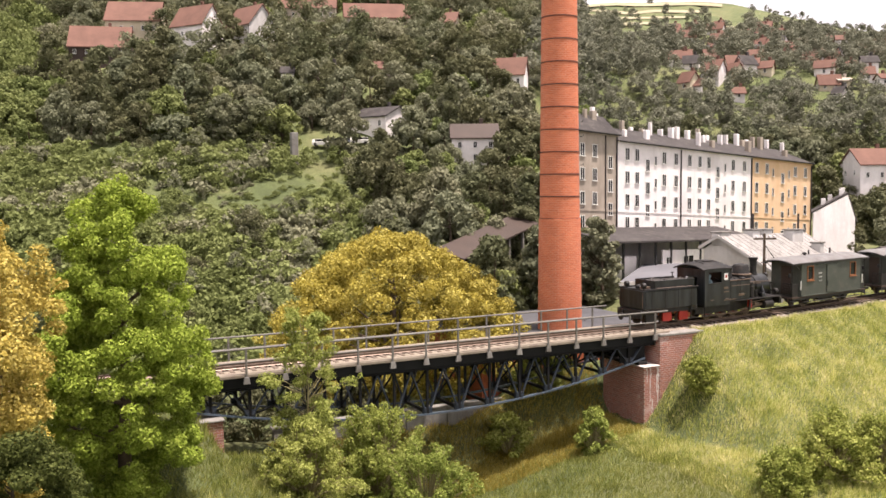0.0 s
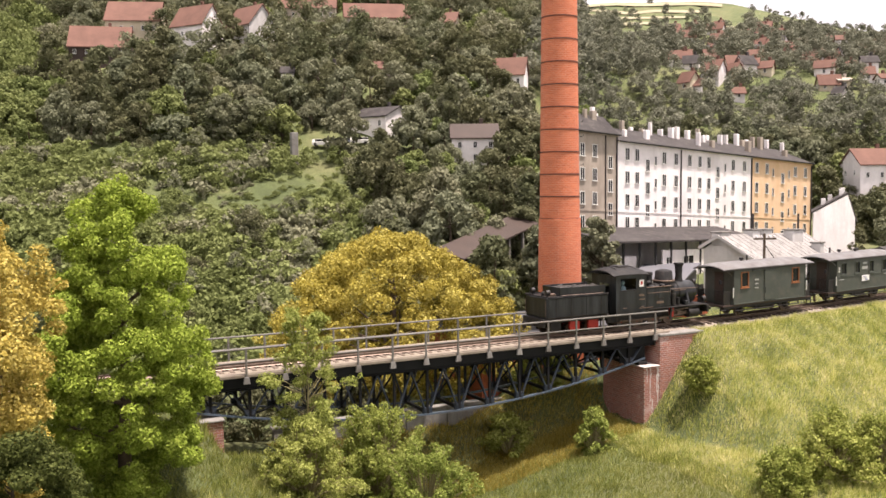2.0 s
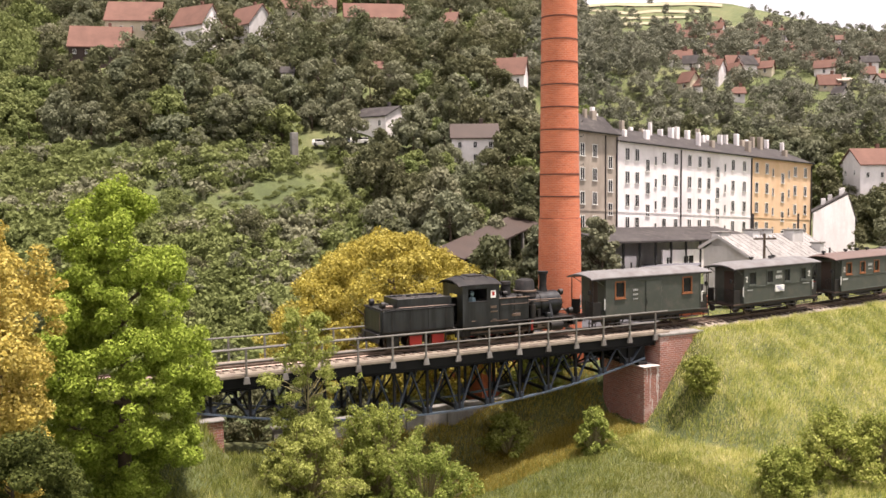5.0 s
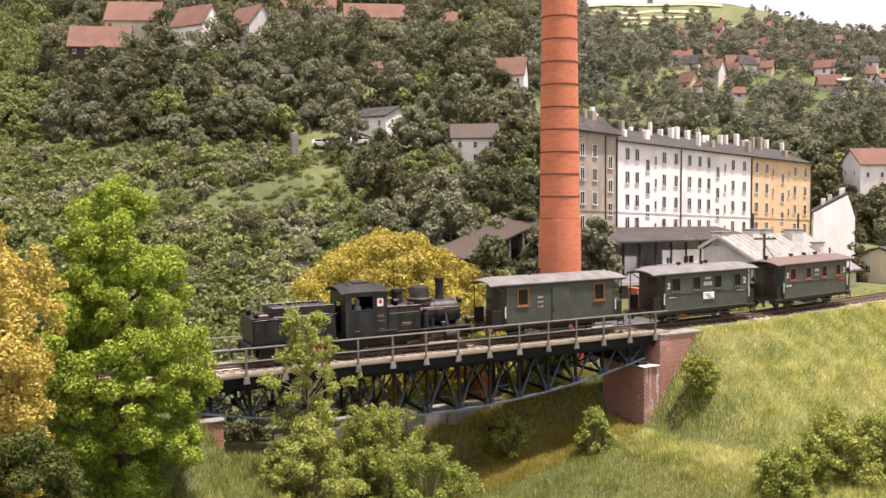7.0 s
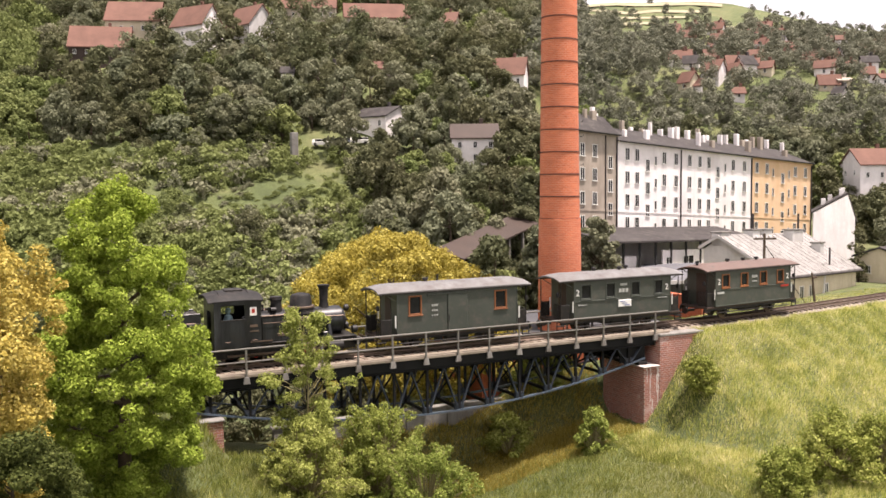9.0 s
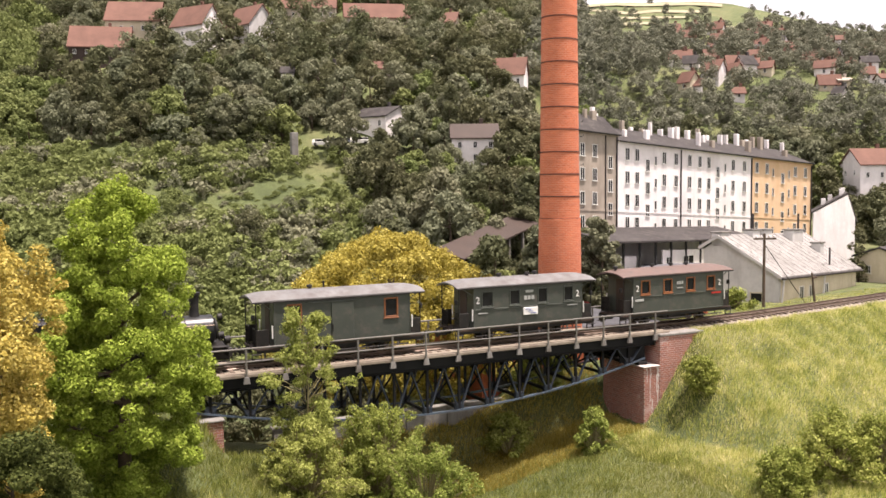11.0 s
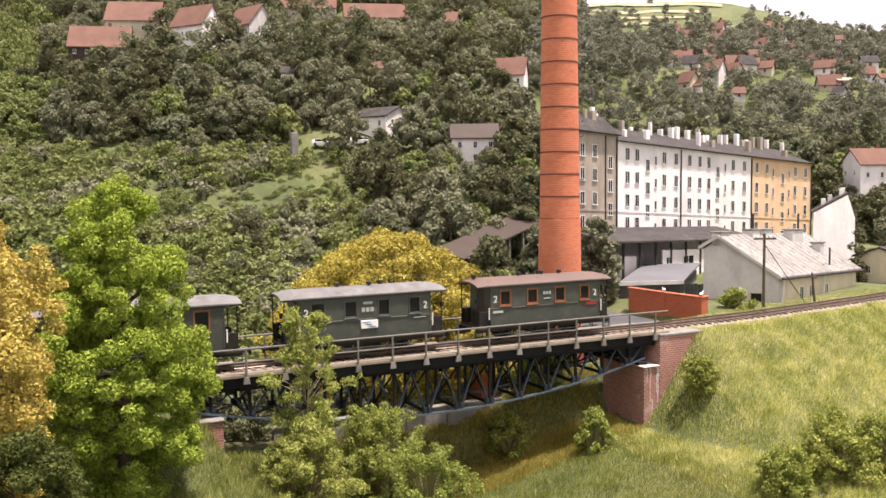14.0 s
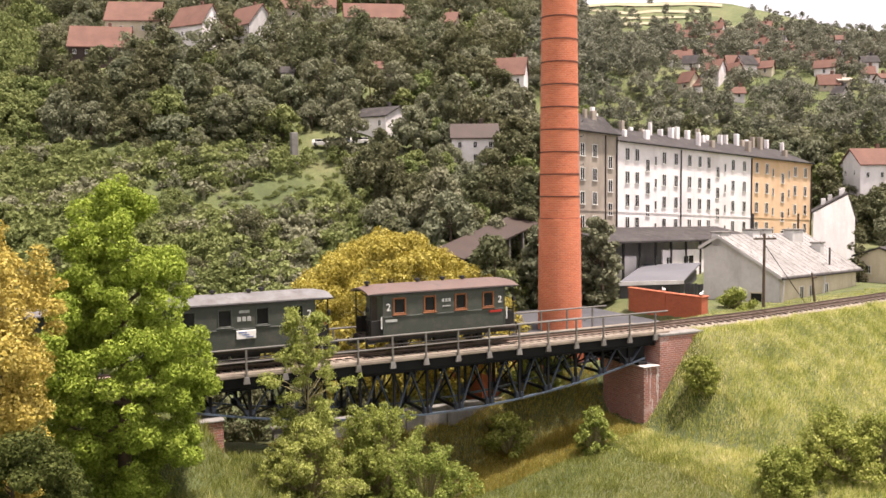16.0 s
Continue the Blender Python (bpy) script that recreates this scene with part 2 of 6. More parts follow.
GRASS_OLIVE = leaf_mat("olive_grass_fibres", [(0.1, (0.09, 0.115, 0.022)), (0.35, (0.20, 0.23, 0.052)), (0.6, (0.33, 0.33, 0.092)), (0.9, (0.50, 0.47, 0.20))], 0.35, 0.6, own=0.65, drift=0.9)


def ground_mat():
    m, nt, bs = node_mat("turf")
    v = coords(nt)
    f1, f2, f3 = noise_node(nt, v, 0.12, 5), noise_node(nt, v, 0.9, 6, 0.7), noise_node(nt, v, 7, 6, 0.8)
    a = ramp(nt, f1, [(0.32, (0.085, 0.112, 0.034)), (0.5, (0.13, 0.158, 0.05)), (0.68, (0.19, 0.19, 0.08))])
    b = ramp(nt, f2, [(0.3, (0.5, 0.5, 0.45)), (0.7, (1.0, 1.0, 1.0))])
    c = ramp(nt, f3, [(0.3, (0.45, 0.45, 0.4)), (0.7, (1.0, 1.0, 1.0))])
    col = mixc(nt, mixc(nt, a, b, 0.8, "MULTIPLY"), c, 0.7, "MULTIPLY")
    nt.links.new(col, bs.inputs["Base Color"])
    bs.inputs["Roughness"].default_value = 0.95
    bump(nt, bs, f3, 0.8, 0.12)
    return m


TURF = ground_mat()


# ---- mesh helpers ----
class M:
    """Collects points and faces in full-size metres."""

    def __init__(self):
        self.v, self.f = [], []

    def add(self, vs, fs):
        n = len(self.v)
        self.v += [tuple(p) for p in vs]
        self.f += [tuple(i + n for i in q) for q in fs]
        return self

    def box(self, x0, x1, y0, y1, z0, z1, b=0.0):
        if not b:
            vs = [(x, y, z) for z in (z0, z1) for y in (y0, y1) for x in (x0, x1)]
            return self.add(vs, [(0, 2, 3, 1), (4, 5, 7, 6), (0, 1, 5, 4), (2, 6, 7, 3), (0, 4, 6, 2), (1, 3, 7, 5)])
        lo, hi = (x0, y0, z0), (x1, y1, z1)
        b = min(b, (x1 - x0) * 0.45, (y1 - y0) * 0.45, (z1 - z0) * 0.45)
        idx, vs = {}, []
        for cx in (0, 1):
            for cy in (0, 1):
                for cz in (0, 1):
                    for ax in range(3):
                        p = [(lo, hi)[s][i] for i, s in enumerate((cx, cy, cz))]
                        for i, s in enumerate((cx, cy, cz)):
                            if i != ax:
                                p[i] += -b if s else b
                        idx[cx, cy, cz, ax] = len(vs)
                        vs.append(p)
        fs = []
        for ax in range(3):
            o1, o2 = [i for i in range(3) if i != ax]
            for s in (0, 1):
                q = []
                for u, w in ((0, 0), (1, 0), (1, 1), (0, 1)):
                    c = [0, 0, 0]
                    c[ax], c[o1], c[o2] = s, u, w
                    q.append(idx[(*c, ax)])
                fs.append(q)
            for u in (0, 1):
                for w in (0, 1):
                    c0, c1 = [0, 0, 0], [0, 0, 0]
                    c0[ax], c1[ax] = 0, 1
                    c0[o1] = c1[o1] = u
                    c0[o2] = c1[o2] = w
                    fs.append((idx[(*c0, o1)], idx[(*c1, o1)], idx[(*c1, o2)], idx[(*c0, o2)]))
        for c in [(x, y, z) for x in (0, 1) for y in (0, 1) for z in (0, 1)]:
            fs.append([idx[(*c, a)] for a in range(3)])
        return self.add(vs, fs)

    def tube(self, p0, p1, r0, r1=None, n=8):
        r1 = r0 if r1 is None else r1
        p0, p1 = Vector(p0), Vector(p1)
        d = (p1 - p0).normalized()
        a = d.orthogonal().normalized()
        b = d.cross(a)
        vs = []
        for p, r in ((p0, r0), (p1, r1)):
            for i in range(n):
                t = 2 * math.pi * i / n
                vs.append(p + a * (r * math.cos(t)) + b * (r * math.sin(t)))
        fs = [(i, (i + 1) % n, n + (i + 1) % n, n + i) for i in range(n)]
        fs += [tuple(range(n - 1, -1, -1)), tuple(range(n, 2 * n))]
        return self.add(vs, fs)

    def bar(self, p0, p1, w, h, up=(0, 0, 1)):
        """A straight beam of rectangular section."""
        p0, p1 = Vector(p0), Vector(p1)
        d = (p1 - p0).normalized()
        s = d.cross(Vector(up))
        s = s.normalized() if s.length > 1e-4 else Vector((1, 0, 0))
        t = s.cross(d)
        vs = [p + s * (a * w / 2) + t * (c * h / 2) for p in (p0, p1) for a, c in ((-1, -1), (1, -1), (1, 1), (-1, 1))]
        return self.add(vs, [(0, 1, 2, 3), (7, 6, 5, 4), (0, 4, 5, 1), (1, 5, 6, 2), (2, 6, 7, 3), (3, 7, 4, 0)])

    def lathe(self, prof, n=24, c=(0, 0, 0), axis="z"):
        vs, k = [], len(prof)
        for r, z in prof:
            for i in range(n):
                t = 2 * math.pi * i / n
                p = (r * math.cos(t), r * math.sin(t), z)
                p = (p[2], p[0], p[1]) if axis == "x" else (p[0], p[2], p[1]) if axis == "y" else p
                vs.append((p[0] + c[0], p[1] + c[1], p[2] + c[2]))
        fs = [(j * n + i, j * n + (i + 1) % n, (j + 1) * n + (i + 1) % n, (j + 1) * n + i) for j in range(k - 1) for i in range(n)]
        fs += [tuple(range(n - 1, -1, -1)), tuple((k - 1) * n + i for i in range(n))]
        return self.add(vs, fs)

    def prism(self, prof, x0, x1):
        """A profile in y and z, drawn out along x."""
        n = len(prof)
        vs = [(x, y, z) for x in (x0, x1) for y, z in prof]
        fs = [(i, (i + 1) % n, n + (i + 1) % n, n + i) for i in range(n)]
        return self.add(vs, fs + [tuple(range(n - 1, -1, -1)), tuple(range(n, 2 * n))])

    def bent(self, fn):
        self.v = [tuple(fn(*p)) for p in self.v]
        return self

    def mesh(self, name, mat, smooth=0.0):
        me = bpy.data.meshes.new(name)
        me.from_pydata([(x * K, y * K, z * K) for x, y, z in self.v], [], self.f)
        me.materials.append(mat)
        bm = bmesh.new()
        bm.from_mesh(me)
        bmesh.ops.recalc_face_normals(bm, faces=bm.faces)
        bm.to_mesh(me)
        bm.free()
        if smooth:
            me.polygons.foreach_set("use_smooth", [True] * len(me.polygons))
            me.set_sharp_from_angle(angle=radians(smooth))
        return me


def part(name, m, mat, parent, label="", at=None, smooth=0.0):
    ob = new(name, m if isinstance(m, bpy.types.Mesh) else m.mesh(name, mat, smooth))
    ob.parent = parent
    if at:
        ob.location = Vector(at) * K
    if label:
        ob["label"] = label
    return ob


def thing(name, at, label, category, group="", rz=0.0, kind=""):
    ob = new(name)
    ob.empty_display_size = 0.01
    ob.matrix_basis = pose(at[0] * K, at[1] * K, at[2] * K, 0, 0, rz)
    return tagged(ob, label, category, group, kind)


def solid(name, m, mat, label, category, kind="structure", smooth=0.0):
    return tagged(new(name, m.mesh(name, mat, smooth)), label, category, "", kind)


def quads_mesh(name, verts, mat, per=4):
    """A mesh of loose flakes from an array of corners."""
    n = len(verts) // per
    me = bpy.data.meshes.new(name)
    me.vertices.add(len(verts))
    me.vertices.foreach_set("co", (np.asarray(verts, dtype=np.float32) * K).ravel())
    me.loops.add(len(verts))
    me.loops.foreach_set("vertex_index", np.arange(len(verts), dtype=np.int32))
    me.polygons.add(n)
    me.polygons.foreach_set("loop_start", np.arange(0, n * per, per, dtype=np.int32))
    me.polygons.foreach_set("loop_total", np.full(n, per, dtype=np.int32))
    me.update()
    me.validate()
    me.materials.append(mat)
    return me


def flakes(rng, tufts, size, flat=0.25, loose=0.6):
    """Leaf flakes: one four-cornered leaf at each place of a tuft, facing roughly outwards from the tuft."""
    centres, n = tufts[:, :3], len(tufts)
    face = tufts[:, 3:] + rng.normal(0, loose, size=(n, 3))
    face[:, 2] += flat
    face /= np.linalg.norm(face, axis=1)[:, None]
    a = np.cross(face, rng.normal(size=(n, 3)))
    a /= np.linalg.norm(a, axis=1)[:, None]
    b = np.cross(face, a)
    s = size * rng.uniform(0.55, 1.35, size=(n, 1))
    w = s * rng.uniform(0.4, 0.65, size=(n, 1))
    fold = face * s * 0.18
    q = np.stack([centres - a * s - fold, centres - b * w + a * s * 0.1, centres + a * s - fold, centres + b * w + a * s * 0.1], 1)
    return q.reshape(-1, 3)


def clump_points(rng, clumps, total):
    """Places over the skins of many small tufts of foliage, each with its outward direction."""
    c = np.array(clumps)
    wgt = c[:, 3] ** 2
    pick = rng.choice(len(c), total, p=wgt / wgt.sum())
    d = rng.normal(size=(total, 3))
    d /= np.linalg.norm(d, axis=1)[:, None]
    rad = c[pick, 3] * rng.uniform(0.35, 1.08, total) ** 0.5
    out = d.copy()
    d[:, 2] *= 0.8
    return np.concatenate([c[pick, :3] + d * rad[:, None], out], 1)


# ---- ground ----
YAW = radians(26.19)
SIDE, AWAY = (math.cos(YAW), -math.sin(YAW)), (math.sin(YAW), math.cos(YAW))
OX, OY = -9.21, -39.85


def plan(side, away):
    return OX + side * SIDE[0] + away * AWAY[0], OY + side * SIDE[1] + away * AWAY[1]


def smooth01(x, a, b):
    t = min(1.0, max(0.0, (x - a) / (b - a)))
    return t * t * (3 - 2 * t)


def hill(side, away):
    zl = -5 + 0.47 * max(0.0, away - 62) if away < 175 else 48.1 + 0.1 * (away - 175)
    if away < 62:
        zr = -0.8
    elif away < 105:
        zr = -0.8 + 2.5 * (away - 62) / 43
    elif away < 140:
        zr = 1.7 + 0.6714 * (away - 105)
    elif away < 255:
        zr = 25.2 + (0.21 + 0.085 * (1 - smooth01(side / max(away, 1), 0.28, 0.5))) * (away - 140)
    else:
        zr = 49.4 + 9.8 * (1 - smooth01(side / max(away, 1), 0.28, 0.5)) - 0.35 * (away - 255)
        zr = max(zr, 4.0)
    w = smooth01(side / max(away, 1), 0.05, 0.2)
    return zl * (1 - w) + zr * w


CURVE, RUN = 0.0053, 14.0


def bend(x):
    """How far the line has curved away beyond the bridge."""
    u = max(0.0, x - 21.5)
    return CURVE * u * u if u < RUN else CURVE * RUN * RUN + 2 * CURVE * RUN * (u - RUN)


def bend_slope(x):
    return 2 * CURVE * min(RUN, max(0.0, x - 21.5))


def ground_z(x, y):
    side = (x - OX) * SIDE[0] + (y - OY) * SIDE[1]
    away = (x - OX) * AWAY[0] + (y - OY) * AWAY[1]
    bumps = 0.22 * noise.noise(Vector((x * 0.35, y * 0.35, 0))) + 0.1 * noise.noise(Vector((x, y, 3)))
    floor = max(-3.5 - 4.2 * smooth01(x, -2.5, 12), -5.2 - 0.2 * max(0.0, 21.5 - x))
    floor += (-5.0 + 2.3 * smooth01(x, 12, 19) - floor) * smooth01(y, 1.0, 3.2)
    far_y, y = y, y - bend(x)
    # embankment on the pier's far side of the valley and its cone round the abutment
    dx, dy = max(0.0, 25.2 + 5.2 * smooth01(y, 2.0, 3.2) - x), max(0.0, -1.95 - y)
    right = -0.42 - math.hypot(1.3 * dx, 0.62 * dy)
    dx, dy = max(0.0, x + 3.2), max(0.0, abs(y) - 1.95)
    left = -0.42 - math.hypot(1.5 * dx, 0.8 * dy)
    near = max(floor, right, left)
    if abs(y) < 1.9 and (x > 24.8 or x < -2.9):
        bumps = 0
    near += bumps * min(1.0, max(0.0, (-0.3 - near) * 2))
    if away > 56:
        h = hill(side, away) + bumps * 2 * smooth01(away, 64, 72)
        w = smooth01(away, 56, 66)
        if x > 25:
            if y < -2.2:
                return near
            h = min(h, -1.0 + 0.12 * max(0.0, y - 6.0) + 0.9 * max(0.0, y - 14.0))
        if x > 31:
            near = max(near, h) if y > 2.5 else near
        if abs(y) < 2.2 and x > 25:
            return near
        return near * (1 - w) + max(near, h) * w if away < 66 else (max(near, h) if x > 31 and away < 75 else h)
    return near


def build_ground():
    sides = [-260, -200, -150, -110, -80, -60] + [-45 + i * 3 for i in range(7)] + [-24 + i * 0.5 for i in range(118)] + [35 + i * 3 for i in range(1, 16)] + [90, 105, 120, 140, 165, 200, 260, 330]
    aways = [-60, -30, -10, 4, 10, 14, 18] + [20 + i * 0.5 for i in range(92)] + [66 + i * 2.5 for i in range(60)] + [220, 230, 240, 250, 260, 280, 320, 380, 460, 600, 900]
    vs, fs = [], []
    for a in aways:
        for s in sides:
            x, y = plan(s, a)
            vs.append((x, y, ground_z(x, y)))
    n = len(sides)
    for j in range(len(aways) - 1):
        for i in range(n - 1):
            fs.append((j * n + i, j * n + i + 1, (j + 1) * n + i + 1, (j + 1) * n + i))
    g = solid("ground", M().add(vs, fs), TURF, "grassy railway embankments, valley floor and rising wooded hillside", "ground", smooth=60)
    return g


ground = build_ground()

# ---- track ----
track = thing("railway_track", (0, 0, 0), "narrow-gauge track with rusty rails on weathered timber sleepers", "railway track", kind="structure")
RAILPROF = [(-0.055, -0.13), (0.055, -0.13), (0.02, -0.09), (0.03, -0.03), (0.03, 0.0), (-0.03, 0.0), (-0.03, -0.03), (-0.02, -0.09)]
def along(x, off, z):
    """A place beside the track's centre line."""
    h = math.atan(bend_slope(x))
    return (x - off * math.sin(h), bend(x) + off * math.cos(h), z)


STATIONS = [-40, 0, 21.5] + [21.5 + i * 1.2 for i in range(1, 48)]
for sgn in (-1, 1):
    m = M()
    for x in STATIONS:
        m.v += [along(x, sgn * 0.41 + a, b) for a, b in RAILPROF]
    m.f = [(i * 8 + k, i * 8 + (k + 1) % 8, i * 8 + 8 + (k + 1) % 8, i * 8 + 8 + k) for i in range(len(STATIONS) - 1) for k in range(8)]
    part("rail", m, RAIL, track)
for sgn in (-1, 1):
    part("guard_rail", M().prism([(sgn * 0.27 + a * 0.8, b - 0.01) for a, b in RAILPROF], -3.5, 25), RAIL, track)
sleeper = M().box(-0.11, 0.11, -0.78, 0.78, -0.25, -0.132, 0.02).mesh("sleeper", SLEEPER)
for i in range(150):
    x = -18 + i * 0.52
    if -2.6 < x < 23.45:
        continue
    s = part("sleeper", sleeper, None, track, at=along(x + random.uniform(-0.03, 0.03), 0, random.uniform(-0.015, 0.01)))
    s.rotation_euler[2] = radians(random.uniform(-1.2, 1.2)) + math.atan(bend_slope(x))
for x0, x1, nm in ((23.35, 78, "a"), (-40, -2.7, "b")):
    m = M()
    nx = int((x1 - x0) / 0.3)
    for i in range(nx + 1):
        for y, z in ((-1.3, -0.5), (-0.95, -0.27), (-0.5, -0.2), (0.5, -0.2), (0.95, -0.27), (1.3, -0.5)):
            m.v.append(along(x0 + i * 0.3, y + random.uniform(-0.06, 0.06), z + random.uniform(-0.025, 0.02)))
    m.f = [(i * 6 + j, i * 6 + j + 1, i * 6 + j + 7, i * 6 + j + 6) for i in range(nx) for j in range(5)]
    solid("ballast", m, BALLAST, "brown gravel ballast bed under the track", "ballast", smooth=50)

# ---- bridge ----
SP = 1.72
bridge = thing("railway_bridge", (0, 0, 0), "black steel fish-belly truss bridge with timber deck and railings", "bridge")


def chord_z(x):
    return -3.08 + 1.5 * ((x - 9.7) / 12.2) ** 2


for i in range(54):
    x = -2.35 + i * 0.48
    part("bridge_sleeper", M().box(x - 0.1, x + 0.1, -1.05, 1.05, -0.26, -0.132, 0.015), SLEEPER, bridge)
for sgn in (-1, 1):
    # boarded walkway outside each rail, long planks with open joints
    for k in range(5):
        y0 = 0.56 + k * 0.215
        x = -2.6
        while x < 23.3:
            ln = min(4.3 + 0.35 * ((k * 7) % 3), 23.4 - x)
            lo, hi = sorted((sgn * y0, sgn * (y0 + 0.205)))
            part("deck_plank", M().box(x + 0.008, x + ln - 0.008, lo, hi, -0.235 + 0.006 * ((k * 5) % 3), -0.175 + 0.006 * ((k * 5) % 3), 0.008), DECK, bridge)
            x += ln
    lo, hi = sorted((sgn * 1.6, sgn * 1.66))
    part("edge_board", M().box(-2.6, 23.4, lo, hi, -0.31, -0.18, 0.012), DECK, bridge)
for sgn in (-1, 1):
    yc = sgn * 1.32
    part("top_chord", M().box(-2.6, 23.3, yc - 0.1, yc + 0.1, -0.88, -0.44, 0.02).box(-2.6, 23.3, yc - 0.2, yc + 0.2, -0.90, -0.84, 0.01).box(-2.6, 23.3, yc - 0.2, yc + 0.2, -0.46, -0.42, 0.01), STEEL, bridge)
    part("side_girder", M().box(-2.6, 23.3, min(sgn * 1.42, sgn * 1.54), max(sgn * 1.42, sgn * 1.54), -0.80, -0.26, 0.02), STEEL, bridge)
    low = M()
    ring = [(-0.12, -0.035), (0.12, -0.035), (0.12, 0.02), (-0.08, 0.02), (-0.08, 0.05), (-0.12, 0.05)]
    for i in range(45):
        x = -2.4 + i * (24.3 / 44)
        low.v += [(x, yc + a, chord_z(x) + b) for a, b in ring]
    low.f = [(i * 6 + k, i * 6 + (k + 1) % 6, i * 6 + 6 + (k + 1) % 6, i * 6 + 6 + k) for i in range(44) for k in range(6)] + [(0, 1, 2, 3, 4, 5), tuple(264 + k for k in range(6))]
    part("bottom_chord", low, CHORD, bridge, "curved bottom chord with blue light in its colour")
    for n in range(-1, 13):
        x = n * SP + 0.2
        zb = chord_z(x)
        if zb > -1.3 or x > 21.2:
            continue
        part("truss_post", M().bar((x, yc - 0.02, zb), (x, yc - 0.02, -0.85), 0.12, 0.12, (0, 1, 0)), STEEL, bridge)
        part("gusset_plate", M().prism([(yc - 0.07, zb), (yc + 0.07, zb), (yc + 0.07, zb + 0.34), (yc - 0.07, zb + 0.34)], x - 0.24, x + 0.24), STEEL_SHEEN, bridge)
        for s in (-1, 1):
            part("truss_diagonal", M().bar((x + s * 0.1, yc - 0.05, zb + 0.1), (x + s * SP * 0.5, yc - 0.05, -0.86), 0.06, 0.13, (0, 1, 0)), STEEL_SHEEN, bridge)
            part("top_gusset", M().box(x + s * SP * 0.5 - 0.2, x + s * SP * 0.5 + 0.2, yc - 0.06, yc + 0.06, -1.05, -0.86), STEEL, bridge)
for n in range(-1, 13):
    x = n * SP + 0.2
    if x > 21.2:
        continue
    zb = chord_z(x)
    part("cross_beam", M().box(x - 0.07, x + 0.07, -1.3, 1.3, zb, zb + 0.14).bar((x, -1.25, zb + 0.12), (x, 1.25, -0.9), 0.06, 0.08).bar((x, 1.25, zb + 0.12), (x, -1.25, -0.9), 0.06, 0.08), STEEL, bridge)
    part("wind_brace", M().bar((x, -1.25, zb + 0.06), (x + SP, 1.25, chord_z(x + SP) + 0.06), 0.08, 0.06), STEEL, bridge)
part("end_plate", M().box(20.3, 22.0, -1.26, -1.2, -1.75, -0.88).box(20.3, 22.0, 1.2, 1.26, -1.75, -0.88).box(21.7, 21.8, -1.2, 1.2, -1.8, -0.9), STEEL, bridge)
part("bearing", M().box(21.4, 22.0, -1.5, -1.1, -1.93, -1.74, 0.03).box(21.4, 22.0, 1.1, 1.5, -1.93, -1.74, 0.03), STEEL, bridge)
for sgn in (-1, 1):
    y = sgn * 1.69
    n0, n1 = (-1, 14) if sgn < 0 else (-1, 13)
    for n in range(n0, n1):
        x = n * SP
        p = part("railing_post", M().box(x - 0.045, x + 0.045, y - 0.04, y + 0.04, -0.42, 0.93, 0.01), RAILING, bridge)
        yo = y + sgn * 0.02
        part("post_shoe", M().prism([(yo - 0.06, 0), (yo + 0.06, 0), (yo + 0.06, 0.3), (yo - 0.06, 0.3)], -0.11, 0.11).bent(
            lambda a, b, c, x=x: (x + a * (1.35 - c * 1.6), b, -0.58 + c)), CONCRETE, p, "pale cast foot of the post")
    xe = 23.2 if sgn < 0 else 21.6
    part("handrail", M().tube((-2.6, y, 0.95), (xe, y, 0.95), 0.045), RAILING, bridge)
    part("middle_rail", M().tube((-2.6, y, 0.38), (22.5 if sgn < 0 else 20.7, y, 0.38), 0.035), RAILING, bridge)

# ---- abutments ----
ab = thing("bridge_abutment", (21.5, 0, -6), "red brick bridge abutment with pale stained bearing shelf", "abutment", "bridge abutments")
part("pier", M().box(0, 1.1, -1.85, 1.85, -0.5, 4.0, 0.03), BRICK, ab)
part("bearing_shelf", M().box(-0.12, 1.02, -1.95, 1.95, 4.0, 4.07, 0.02), LIME, ab, "pale concrete bearing shelf")
part("back_wall", M().box(1.04, 3.98, -1.88, 1.88, -0.5, 5.6, 0.02), BRICK, ab)
part("coping", M().box(1.0, 4.1, -1.94, -1.2, 5.6, 5.74, 0.03).box(1.0, 4.1, 1.2, 1.94, 5.6, 5.74, 0.03).box(1.0, 1.5, -1.2, 1.2, 5.55, 5.70, 0.03), CONCRETE, ab, "grey stone coping")
streaks, run = M(), random.Random(6)
for x0, z0, z1, wd in ((0.93, 1.6, 3.98, 0.07), (0.86, 2.6, 3.98, 0.05), (0.42, 2.1, 3.98, 0.05), (0.55, 1.3, 2.2, 0.06), (0.2, 3.2, 3.98, 0.05)):
    z = z0
    while z < z1:
        dz, c, w = run.uniform(0.08, 0.2), x0 + run.uniform(-0.035, 0.035), wd * run.uniform(0.35, 1.0) * (0.5 + 0.5 * (z - z0) / (z1 - z0))
        streaks.box(c - w, c + w, -1.862, -1.845, z, min(z + dz * 0.94, 3.99))
        z += dz
part("stain", streaks, LIME, ab, "white lime streaks")
ab2 = thing("bridge_abutment", (-1.1, 0, -5), "red brick bridge abutment with pale stained bearing shelf", "abutment", "bridge abutments")
part("pier", M().box(-1.6, 0, -1.9, 1.9, -1.0, 2.95, 0.03), BRICK, ab2)
part("bearing_shelf", M().box(-1.62, 0.08, -1.97, 1.97, 2.95, 3.05, 0.03), CONCRETE, ab2, "pale concrete bearing shelf")
part("back_wall", M().box(-4.0, -1.5, -1.87, 1.87, -1.0, 4.55, 0.02), BRICK, ab2)

# low concrete wall along the yard behind the bridge
ret = thing("retaining_wall", (0, 0, 0), "low weathered concrete retaining wall behind the bridge", "wall", kind="structure")
